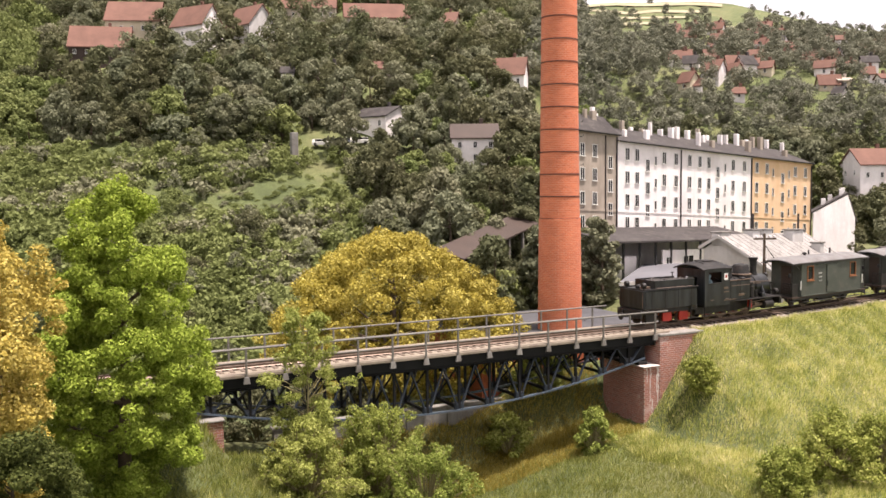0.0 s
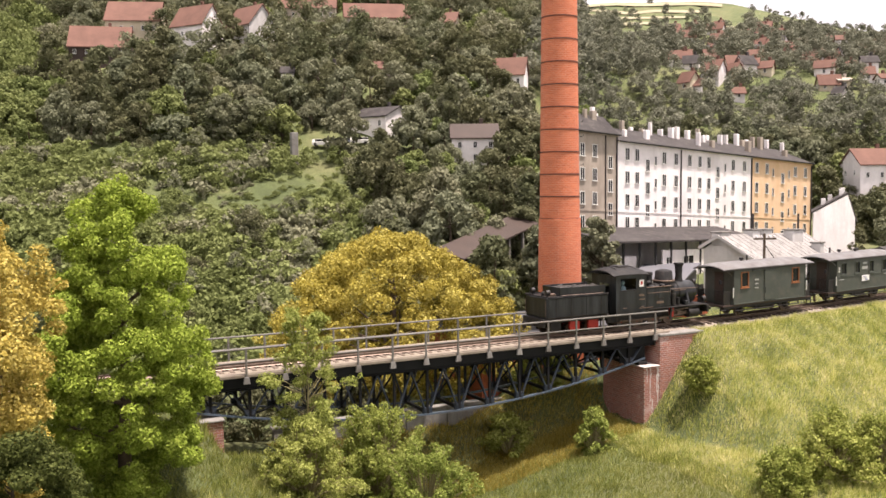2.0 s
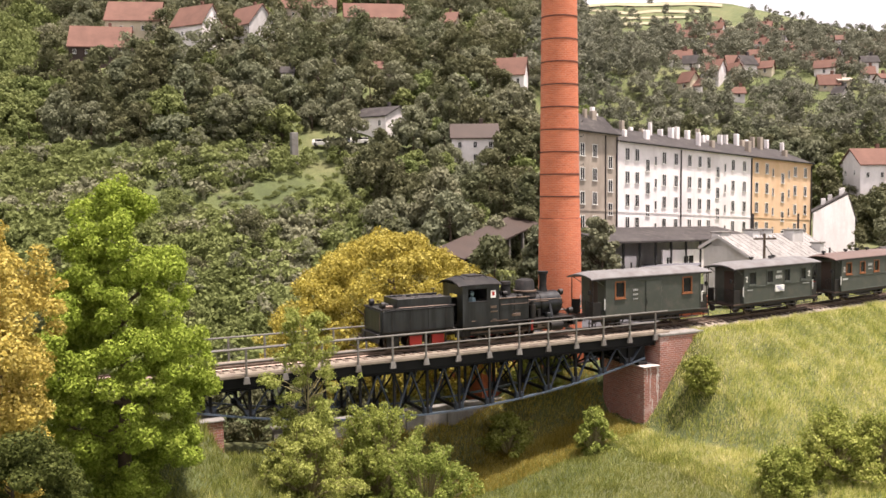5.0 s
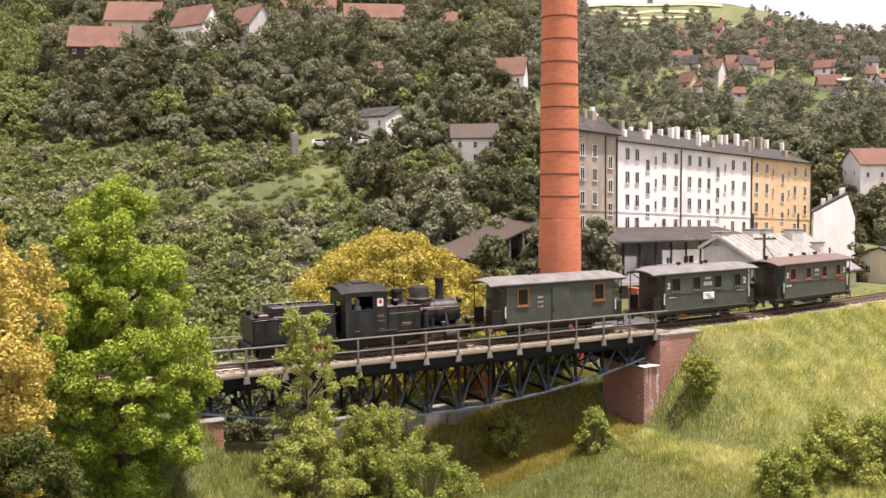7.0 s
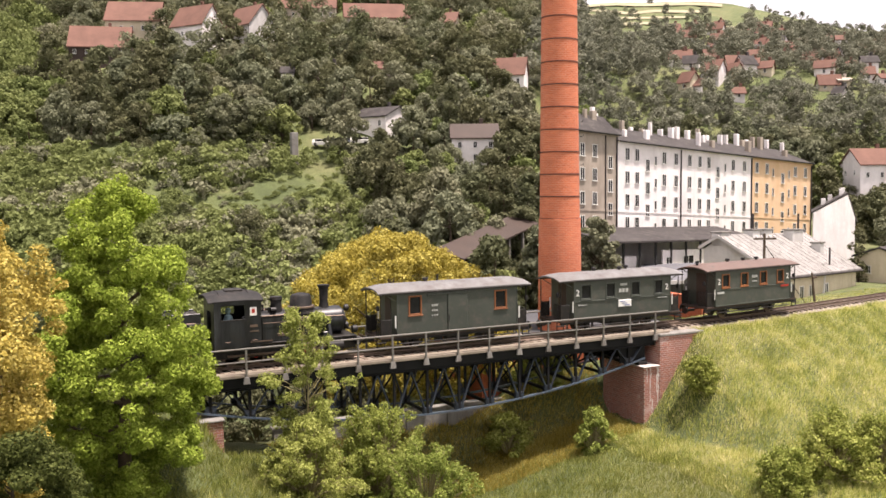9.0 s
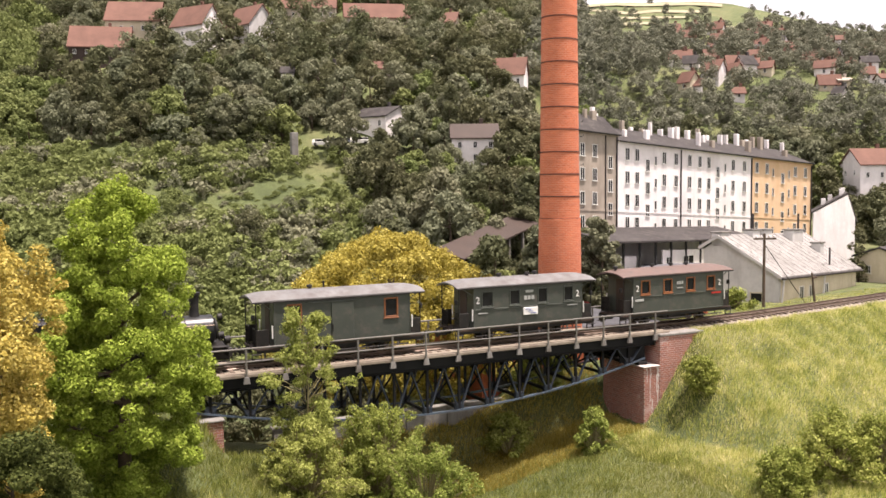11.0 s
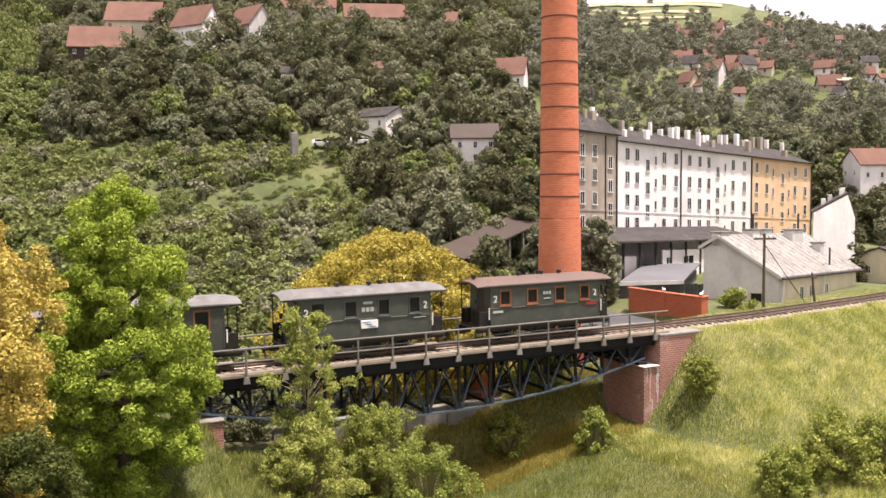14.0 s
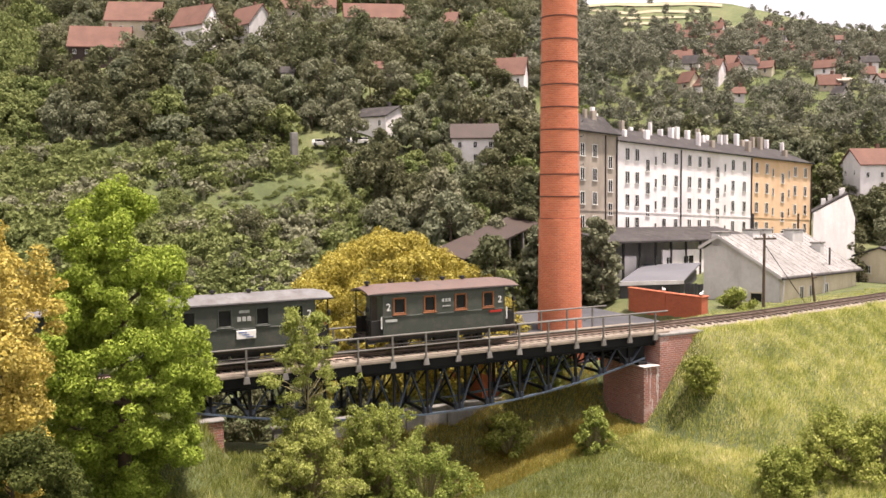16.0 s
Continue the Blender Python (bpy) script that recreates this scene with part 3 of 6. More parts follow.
for i in range(6):
    x = 2.4 + i * 2.4
    part("concrete_panel", M().box(x + 0.01, x + 2.39, 3.0, 3.35, -6.0, -4.05, 0.02), CONCRETE, ret)
part("wall_cap", M().box(2.3, 16.9, 2.94, 3.41, -4.05, -3.95, 0.02), CONCRETE, ret)

# ---- chimney ----
CX, CY = 20.7, 5.1
chimney = thing("factory_chimney", (CX, CY, -5), "tall tapering orange brick factory chimney with dark iron bands", "chimney")
def chim_r(z):
    return 1.27 - (z + 0.7) * 0.0118
part("shaft", M().lathe([(chim_r(z) + (0.05 if z < 5.9 else 0), z + 5) for z in (-5.5, -0.7, 2.5, 5.88, 5.9, 10, 15, 20, 24, 28)], 40), CHIM, chimney, smooth=40)
for k in range(17):
    z = 5.9 + 1.31 * k
    r = chim_r(z) + 0.025
    part("iron_band", M().lathe([(r - 0.06, z + 4.955), (r, z + 4.965), (r, z + 5.035), (r - 0.06, z + 5.045)], 40), CHIM_BAND, chimney, smooth=40)
part("crown", M().lathe([(chim_r(28), 33), (chim_r(28) + 0.25, 33.5), (chim_r(28) + 0.3, 34.2), (chim_r(28) + 0.1, 34.4), (0.6, 34.4)], 40), CHIM, chimney, smooth=40)
for k in range(24):
    z = 0.4 + k * 0.85
    a = radians(-30)
    rr = chim_r(z - 5 + 4.3) + 0.05
    cx, sx = math.cos(a), math.sin(a)
    part("climbing_iron", M().tube((rr * cx, rr * sx, z + 4.3), ((rr + 0.2) * cx, (rr + 0.2) * sx, z + 4.3), 0.02, n=5).tube(((rr + 0.2) * cx, (rr + 0.2) * sx, z + 4.3), ((rr + 0.2) * cx, (rr + 0.2) * sx, z + 4.42), 0.02, n=5), CHASSIS, chimney)

# ---- flat-roofed factory hall round its foot ----
hall = thing("factory_hall", (0, 0, 0), "low factory hall with grey tar roof and orange brick walls", "building")
part("wall", M().box(14.5, 27.6, 3.6, 12.5, -5.6, -0.95), WALLRED, hall)
part("roof", M().box(14.3, 27.8, 3.4, 12.7, -0.95, -0.75, 0.03), TAR, hall, "grey tar roof")
for i in range(6):
    x = 15.4 + i * 2.0
    # The unlit inside is this box's colour; the wall behind is solid.
    w = part("window", M().box(x, x + 1.0, 3.54, 3.64, -3.6, -1.9, 0.02), PAINTED_DARK, hall)
    part("window_sill", M().box(x - 0.08, x + 1.08, 3.46, 3.6, -3.72, -3.6, 0.015), CONCRETE, w)
yard = thing("boundary_wall", (0, 0, 0), "orange-red brick boundary wall beside the tar roof", "wall")
def wall_run(p, q, z0, z1, th=0.3):
    d = Vector((q[0] - p[0], q[1] - p[1], 0)).normalized()
    ln = math.hypot(q[0] - p[0], q[1] - p[1])
    def fn(a, b, c):
        return (p[0] + d.x * a - d.y * b, p[1] + d.y * a + d.x * b, c)
    return M().box(0, ln, 0, th, z0, z1, 0.03).bent(fn), M().box(-0.06, ln + 0.06, -0.06, th + 0.06, z1, z1 + 0.1, 0.03).bent(fn)
for p, q, z1 in (((29.8, 10.2), (30.0, 6.6), 0.62), ((30.0, 6.55), (30.35, 3.5), 0.62), ((30.35, 3.5), (31.1, 3.72), 0.62)):
    a, b = wall_run(p, q, -2.5, z1)
    part("wall_panel", a, WALLRED, yard)
    part("wall_coping", b, WALLRED, yard)

# ---- train ----
def wheel_pair(name, r, parent, x, red=False):
    """Two spoked wheels on one axle, as one turning part."""
    ob = new(name)
    ob.empty_display_size = 0.005
    ob.parent = parent
    ob.location = Vector((x, 0, r)) * K
    part("axle", M().tube((0, -0.5, 0), (0, 0.5, 0), 0.06), CHASSIS, ob)
    for s in (-1, 1):
        y = s * 0.41
        part("tyre", M().lathe([(r - 0.07, y - 0.05), (r, y - 0.05), (r, y + 0.05), (r - 0.07, y + 0.05), (r - 0.07, y - 0.05)], 20, axis="y"), RAIL, ob, smooth=40)
        sp = M().lathe([(0.09, y - 0.06), (0.09, y + 0.06)], 10, axis="y")
        for k in range(8):
            a = 2 * math.pi * k / 8
            sp.bar((0.08 * math.cos(a), y, 0.08 * math.sin(a)), ((r - 0.05) * math.cos(a), y, (r - 0.05) * math.sin(a)), 0.05, 0.05, (0, 1, 0))
        part("spokes", sp, RED if red else CHASSIS, ob)
    return ob


WHEELS = []


def text_mesh(body, h, mat):
    cu = bpy.data.curves.new("glyphs", "FONT")
    cu.body, cu.size, cu.align_x, cu.extrude = body, h * 1.4 * K, "CENTER", 0.004 * K
    tmp = bpy.data.objects.new("glyphs", cu)
    me = bpy.data.meshes.new_from_object(tmp)
    bpy.data.objects.remove(tmp)
    me.transform(Matrix.Rotation(radians(90), 4, "X"))
    me.materials.clear()
    me.materials.append(mat)
    return me


TWO = text_mesh("2", 0.34, WHITE)


def roof_arc(x0, x1, half, z0, rise, th=0.07):
    """A shallow arched roof whose ends curve down."""
    m, nx, ny = M(), 18, 14
    for top in (1, 0):
        for i in range(nx + 1):
            u = i / nx
            x = x0 + (x1 - x0) * u
            e = min(u, 1 - u) * (x1 - x0)
            drop = 0.16 * max(0.0, 1 - e / 0.9) ** 2
            for j in range(ny + 1):
                y = -half + 2 * half * j / ny
                k = 1 - (abs(y) / half) ** 2.2
                m.v.append((x, y, z0 + rise * k * (1 - drop * 2) - drop * 0.25 + (th if top else 0)))
    w, n1 = ny + 1, (nx + 1) * (ny + 1)
    for i in range(nx):
        for j in range(ny):
            a = i * w + j
            m.f += [(a, a + w, a + w + 1, a + 1), (n1 + a, n1 + a + 1, n1 + a + w + 1, n1 + a + w)]
    rim = [j for j in range(w)] + [i * w + ny for i in range(1, nx + 1)] + [nx * w + j for j in range(ny - 1, -1, -1)] + [i * w for i in range(nx - 1, 0, -1)]
    for a, b in zip(rim, rim[1:] + rim[:1]):
        m.f.append((a, b, n1 + b, n1 + a))
    return m


def coach(x0, roof_l, side, wins, label, roof_mat, frame_mat, kind):
    """A four-wheeled coach with open end platforms. x runs along it from its roof's leading edge; 0 is the rail top."""
    c = thing("railway_coach" if kind != "van" else "luggage_van", (x0, 0, 0), label, "railway coach", "coaches of the train")
    a, b = side
    hw = 1.06
    wz0, wz1 = (1.76, 2.66) if kind == "van" else (1.86, 2.62)
    # side walls with window openings, built as panels between the openings
    for s in (-1, 1):
        m = M()
        y0, y1 = sorted((s * hw, s * (hw - 0.07)))
        m.box(a, b, y0, y1, 0.78, wz0 - 0.02).box(a, b, y0, y1, wz1 + 0.02, 2.84)
        edges = [a] + [e for w in wins for e in w] + [b]
        for e0, e1 in zip(edges[0::2], edges[1::2]):
            m.box(e0, e1, y0, y1, wz0 - 0.02, wz1 + 0.02)
        body = part("side_wall", m, COACH, c)
        part("sole_bar", M().box(a - 0.75, b + 0.75, *sorted((s * 0.95, s * 0.87)), 0.55, 0.76, 0.015), CHASSIS, c)
        o = s * (hw + 0.012)
        t = M()
        if kind != "van":
            t.box(a, b, *sorted((s * hw, s * (hw + 0.03))), 1.70, 1.76, 0.008)
        t.box(a, b, *sorted((s * hw, s * (hw + 0.025))), 0.78, 0.84, 0.008)
        t.box(a, a + 0.06, *sorted((s * hw, s * (hw + 0.025))), 0.78, 2.84, 0.006).box(b - 0.06, b, *sorted((s * hw, s * (hw + 0.025))), 0.78, 2.84, 0.006)
        part("beading", t, COACH_EDGE, c)
        for w in wins:
            f = M()
            e = 0.055 if kind == "van" or frame_mat == WINWOOD else 0.04
            yo = sorted((s * (hw - 0.05), s * (hw + 0.03)))
            f.box(w[0] - 0.02, w[0] + e, *yo, wz0 - 0.02, wz1 + 0.02, 0.006).box(w[1] - e, w[1] + 0.02, *yo, wz0 - 0.02, wz1 + 0.02, 0.006)
            f.box(w[0] + e, w[1] - e, *yo, wz0 - 0.02, wz0 + e, 0.006).box(w[0] + e, w[1] - e, *yo, wz1 - e, wz1 + 0.02, 0.006)
            f.box(w[0] - 0.06, w[1] + 0.06, *sorted((s * hw, s * (hw + 0.06))), wz0 - 0.07, wz0 - 0.02, 0.008)
            wf = part("window_frame", f, frame_mat, c)
            part("window_pane", M().box(w[0] + e, w[1] - e, *sorted((s * (hw - 0.045), s * (hw - 0.03))), wz0 + e, wz1 - e), PANE, wf)
    for x in (a, b - 0.07):
        part("end_wall", M().box(x, x + 0.07, -hw + 0.07, hw - 0.07, 0.78, 2.84), COACH, c)
        part("end_door", M().box(x - 0.02 if x == a else x + 0.07, x if x == a else x + 0.09, -0.36, 0.36, 0.85, 2.65, 0.005), PLATFORM, c, "brown end door")
    part("floor", M().box(0.12, roof_l - 0.12, -1.0, 1.0, 0.68, 0.78, 0.01), PLATFORM, c)
    part("roof", roof_arc(0, roof_l, 1.15, 2.84, 0.30), roof_mat, c, smooth=35)
    part("gutter", M().box(0.02, roof_l - 0.02, -1.17, -1.13, 2.80, 2.87, 0.01).box(0.02, roof_l - 0.02, 1.13, 1.17, 2.80, 2.87, 0.01), CHASSIS, c)
    part("partition", M().box((a + b) / 2, (a + b) / 2 + 0.05, -0.98, 0.98, 0.8, 2.8), PLATFORM, c)
    for px, inner in ((0.2, a), (roof_l - 0.2, b)):
        for s in (-1, 1):
            part("platform_post", M().tube((px, s * 0.95, 0.76), (px, s * 0.95, 2.86), 0.03, n=6), CHASSIS, c)
            part("grab_rail", M().tube((inner + (-0.08 if px < 1 else 0.08), s * 1.09, 1.2), (inner + (-0.08 if px < 1 else 0.08), s * 1.09, 1.78), 0.035, n=6), WHITE, c, "white grab rail")
            rail_mat = RED if kind == "second" and px > 1 else CHASSIS
            g = part("platform_railing", M().bar((px, s * 0.3, 1.62), (px, s * 0.95, 1.62), 0.04, 0.04), rail_mat, c)
            part("lower_rail", M().bar((px, s * 0.3, 0.86), (px, s * 0.95, 0.86), 0.03, 0.03), rail_mat, g)
            for k in range(7):
                y = s * (0.32 + 0.1 * k)
                part("baluster", M().tube((px, y, 0.78), (px, y, 1.62), 0.016, n=5), rail_mat, g)
            st = M()
            for z in (0.28, 0.5):
                st.box(px - 0.22, px + 0.22, *sorted((s * 0.85, s * 1.08)), z, z + 0.035, 0.006)
            st.bar((px - 0.2, s * 0.9, 0.28), (px - 0.2, s * 0.9, 0.7), 0.03, 0.05).bar((px + 0.2, s * 0.9, 0.28), (px + 0.2, s * 0.9, 0.7), 0.03, 0.05)
            part("footstep", st, CHASSIS, c)
        part("coupler", M().box(min(px, px + (-0.75 if px < 1 else 0.75)), max(px, px + (-0.75 if px < 1 else 0.75)), -0.07, 0.07, 0.5, 0.62, 0.02).lathe([(0.0, -0.03), (0.2, -0.03), (0.2, 0.03), (0.0, 0.03)], 14, (px + (-0.75 if px < 1 else 0.75), 0, 0.58), "x"), CHASSIS, c)
    for k, wx in enumerate((roof_l * 0.25, roof_l * 0.75)):
        WHEELS.append((wheel_pair("wheelset", 0.34, c, wx), 0.34))
        for s in (-1, 1):
            part("axle_box", M().box(wx - 0.14, wx + 0.14, *sorted((s * 0.55, s * 0.75)), 0.2, 0.5, 0.03).bar((wx - 0.5, s * 0.66, 0.56), (wx + 0.5, s * 0.66, 0.56), 0.08, 0.06).bar((wx - 0.25, s * 0.66, 0.3), (wx - 0.4, s * 0.66, 0.6), 0.05, 0.05).bar((wx + 0.25, s * 0.66, 0.3), (wx + 0.4, s * 0.66, 0.6), 0.05, 0.05), CHASSIS, c)
    for s in (-1, 1):
        part("footboard", M().box(a + 0.1, b - 0.1, *sorted((s * 0.93, s * 1.1)), 0.40, 0.435, 0.008), CHASSIS, c)
        for k in range(4):
            fx = a + 0.5 + (b - a - 1.0) * k / 3
            part("footboard_bracket", M().bar((fx, s * 0.92, 0.42), (fx, s * 0.9, 0.74), 0.04, 0.05), CHASSIS, c)
        part("truss_rod", M().bar((roof_l * 0.3, s * 0.8, 0.56), (roof_l * 0.42, s * 0.8, 0.32), 0.03, 0.04).bar((roof_l * 0.42, s * 0.8, 0.32), (roof_l * 0.58, s * 0.8, 0.32), 0.03, 0.04).bar((roof_l * 0.58, s * 0.8, 0.32), (roof_l * 0.7, s * 0.8, 0.56), 0.03, 0.04), CHASSIS, c)
        for px, sg in ((0.45, 1), (roof_l - 0.45, -1)):
            part("roof_bracket", M().bar((px + sg * 0.42, s * 1.0, 2.5), (px - sg * 0.1, s * 1.02, 2.82), 0.03, 0.04), COACH_EDGE, c)
        for gx in (0.22, roof_l - 0.75):
            part("door_gate", M().box(gx, gx + 0.53, *sorted((s * 0.94, s * 0.97)), 0.8, 1.6, 0.008), CHASSIS, c)
    for px in (0.1, roof_l - 0.1):
        part("brake_pipe", M().tube((px, 0.35, 0.75), (px + (-0.25 if px < 1 else 0.25), 0.35, 0.42), 0.035, n=6), CHASSIS, c)
        part("tail_lamp", M().lathe([(0.0, 2.02), (0.09, 2.03), (0.1, 2.2), (0.05, 2.28), (0.0, 2.28)], 10, (px, -0.8, 0)), CHASSIS, c, smooth=40)
    part("underframe_gear", M().tube((roof_l * 0.45, -0.5, 0.45), (roof_l * 0.6, -0.5, 0.45), 0.17, n=12).box(roof_l * 0.38, roof_l * 0.42, -0.8, 0.8, 0.4, 0.6), CHASSIS, c)
    for vx, vy in ((roof_l * 0.36, 0.1),) if kind == "van" else ((roof_l * 0.37, 0.1), (roof_l * 0.56, -0.1), (roof_l * 0.64, 0.2)) if kind == "second" else ((roof_l * 0.05, 0), (roof_l * 0.38, 0.1), (roof_l * 0.55, 0.1), (roof_l * 0.68, 0)):
        part("roof_vent", M().lathe([(0.09, 3.05), (0.07, 3.25), (0.15, 3.27), (0.13, 3.38), (0.03, 3.4)], 12, (vx, vy, 0)), LOCO_ROOF, c, smooth=40)
    if kind == "van":
        part("stove_pipe", M().tube((roof_l * 0.45, 0.3, 3.0), (roof_l * 0.45, 0.3, 3.5), 0.05), CHASSIS, c)
    return c


def bars(parent, rows, y=-1.09, mat=None):
    for x0, x1, z0, z1 in rows:
        part("lettering", M().box(x0, x1, y, y + 0.02, z0, z1), mat or LETTER, parent, "small painted lettering")


van = coach(33.67, 8.39, (0.97, 7.62), [(1.60, 2.26), (6.30, 6.98)], "dark green luggage van with grey roof on the track", ROOF_GREY, WINWOOD, "van")
part("sliding_door", M().box(3.66, 4.76, -1.115, -1.062, 0.88, 2.66, 0.02), COACH, van)
part("door_rail", M().box(2.55, 4.85, -1.135, -1.062, 2.66, 2.72, 0.01), COACH_EDGE, van)
part("door_handle", M().box(3.70, 3.75, -1.14, -1.11, 1.3, 1.65, 0.01), CHASSIS, van)
for x in (2.80, 2.92, 3.04):
    bars(van, [(x, x + 0.08, 2.10, 2.19), (x + 0.01, x + 0.08, 1.86, 1.94), (x + 0.02, x + 0.08, 1.63, 1.70)])
second = coach(43.78, 8.25, (0.95, 7.42), [(1.41, 2.06), (3.02, 3.62), (4.69, 5.27), (6.28, 6.85)], "dark green second-class coach with grey roof on the track", ROOF_GREY, COACH_EDGE, "second")
for x in (1.18, 7.12):
    part("class_number", TWO, None, second, "white class number", at=(x, -1.085, 2.05))
bars(second, [(3.86, 4.02, 2.08, 2.28), (4.08, 4.24, 2.08, 2.28), (4.30, 4.46, 2.08, 2.28), (3.95, 4.4, 2.44, 2.56), (1.2, 1.75, 1.53, 1.57), (6.5, 7.15, 1.62, 1.66)])
part("destination_board", M().box(3.80, 4.66, -1.125, -1.065, 1.30, 1.68, 0.015), WHITE, second, "white destination board with unreadable lines")
bars(second, [(3.90, 4.25, 1.58, 1.61), (4.05, 4.35, 1.47, 1.50), (4.2, 4.55, 1.37, 1.40)], -1.14, BLUE)
THIRD_X, THIRD_L = 53.73, 8.16
third = coach(THIRD_X, THIRD_L, (0.77, 7.41), [(1.32, 1.95), (2.92, 3.54), (4.60, 5.22), (6.15, 6.75)], "dark green passenger coach with brown roof and varnished windows", ROOF_BROWN, WINWOOD, "third")
for x in (1.06, 7.1):
    part("class_number", TWO, None, third, "white class number", at=(x, -1.085, 2.05))
bars(third, [(3.88, 4.0, 2.28, 2.44), (4.05, 4.17, 2.28, 2.44), (4.22, 4.34, 2.28, 2.44), (3.9, 4.32, 2.05, 2.1), (0.9, 1.5, 1.5, 1.62)])
part("red_plate", M().box(6.5, 7.2, -1.10, -1.062, 1.58, 1.69), RED, third, "small red plate")

# locomotive, running tender first
loco = thing("steam_locomotive", (26.0, 0, 0), "black narrow-gauge steam locomotive with tall chimney and dome", "steam locomotive")
fr = part("frame", M().box(-0.1, 6.75, -0.5, -0.42, 0.35, 0.95, 0.02).box(-0.1, 6.75, 0.42, 0.5, 0.35, 0.95, 0.02).box(6.6, 6.8, -1.0, 1.0, 0.55, 0.95, 0.03), CHASSIS, loco)
part("footplate", M().box(2.0, 6.6, -1.08, 1.08, 0.98, 1.05, 0.015), CHASSIS, loco)
bz, br = 1.68, 0.62
part("boiler", M().lathe([(0.0, 2.0), (br, 2.0), (br, 4.9), (br + 0.04, 4.92), (br + 0.04, 6.1), (br, 6.14), (br - 0.1, 6.2), (0.25, 6.26), (0.0, 6.27)], 32, (0, 0, bz), "x"), LOCO, loco, smooth=35)
for x in (2.6, 3.4, 4.2, 4.9):
    part("boiler_band", M().lathe([(br + 0.005, x - 0.03), (br + 0.015, x - 0.03), (br + 0.015, x + 0.03), (br + 0.005, x + 0.03)], 32, (0, 0, bz), "x"), CHASSIS, loco, smooth=35)
part("smokebox_door", M().lathe([(0.0, 6.2), (0.5, 6.22), (0.5, 6.28), (0.3, 6.36), (0.0, 6.4)], 28, (0, 0, bz), "x"), LOCO_ROOF, loco, smooth=35)
part("chimney", M().lathe([(0.3, 2.15), (0.22, 2.42), (0.19, 2.6), (0.22, 3.2), (0.27, 3.25), (0.28, 3.36), (0.2, 3.36)], 24, (5.38, 0, 0)), LOCO_ROOF, loco, smooth=35)
part("steam_dome", M().lathe([(0.62, 2.12), (0.58, 2.32), (0.52, 2.42), (0.48, 2.9), (0.42, 2.98), (0.2, 3.04), (0.0, 3.05)], 24, (4.27, 0, 0)), LOCO_ROOF, loco, smooth=35)
part("dome_ring", M().lathe([(0.6, 2.36), (0.63, 2.38), (0.63, 2.44), (0.6, 2.46)], 24, (4.27, 0, 0)), RAIL, loco, smooth=35)
part("sand_dome", M().lathe([(0.3, 2.15), (0.27, 2.3), (0.25, 2.75), (0.29, 2.8), (0.27, 2.95), (0.0, 2.98)], 20, (3.1, 0, 0)), LOCO_ROOF, loco, smooth=35)
part("whistle", M().tube((2.5, 0.1, 2.2), (2.5, 0.1, 2.6), 0.05).tube((2.7, -0.2, 2.2), (2.7, -0.2, 2.5), 0.06).tube((2.35, 0, 2.45), (3.0, 0, 2.35), 0.03), CHASSIS, loco)
for s in (-1, 1):
    part("side_tank", M().box(2.12, 3.88, *sorted((s * 0.55, s * 1.07)), 1.05, 2.2, 0.05), LOCO, loco)
    part("tank_trim", M().box(2.12, 3.9, *sorted((s * 1.02, s * 1.09)), 2.2, 2.25, 0.01), RAIL, loco)
    part("tank_plate", M().box(2.85, 3.35, *sorted((s * 1.07, s * 1.09)), 1.28, 1.42, 0.01), RAIL, loco)
    part("hand_rail", M().tube((3.9, s * 0.72, 2.0), (6.1, s * 0.72, 1.95), 0.025, n=6), RAIL, loco)
    part("cylinder", M().lathe([(0.0, 5.2), (0.27, 5.22), (0.27, 5.95), (0.0, 5.97)], 18, (0, s * 0.85, 0.6), "x"), CHASSIS, loco, smooth=35)
    part("valve_chest", M().box(5.25, 5.9, *sorted((s * 0.62, s * 1.0)), 0.85, 1.02, 0.04), CHASSIS, loco)
    part("slide_bar", M().bar((4.2, s * 0.85, 0.68), (5.25, s * 0.85, 0.68), 0.05, 0.06), RAIL, loco)
    part("link_bracket", M().box(4.05, 4.2, *sorted((s * 0.7, s * 0.95)), 0.45, 1.0, 0.02), RED, loco, "red valve gear bracket")
    part("piston_rod", M().bar((3.2, s * 0.9, 0.42), (5.2, s * 0.88, 0.6), 0.05, 0.09), RAIL, loco)
    part("buffer_lamp", M().lathe([(0.0, 6.52), (0.16, 6.54), (0.19, 6.75), (0.16, 6.78), (0.0, 6.78)], 16, (0, s * 0.62, 1.26), "x"), CHASSIS, loco, smooth=35)
    part("sand_pipe", M().tube((3.1, s * 0.62, 2.1), (3.3, s * 0.75, 1.05), 0.03, n=6), CHASSIS, loco)
part("compressor", M().tube((4.2, -0.85, 1.1), (4.2, -0.85, 1.75), 0.17, n=12).tube((4.2, -0.85, 1.75), (4.2, -0.85, 1.95), 0.1, n=10).tube((4.55, -0.9, 1.1), (4.55, -0.9, 1.5), 0.1, n=10), CHASSIS, loco)
part("steam_pipe", M().tube((5.4, -0.6, 1.7), (5.4, -0.88, 0.95), 0.09, n=10), LOCO, loco)
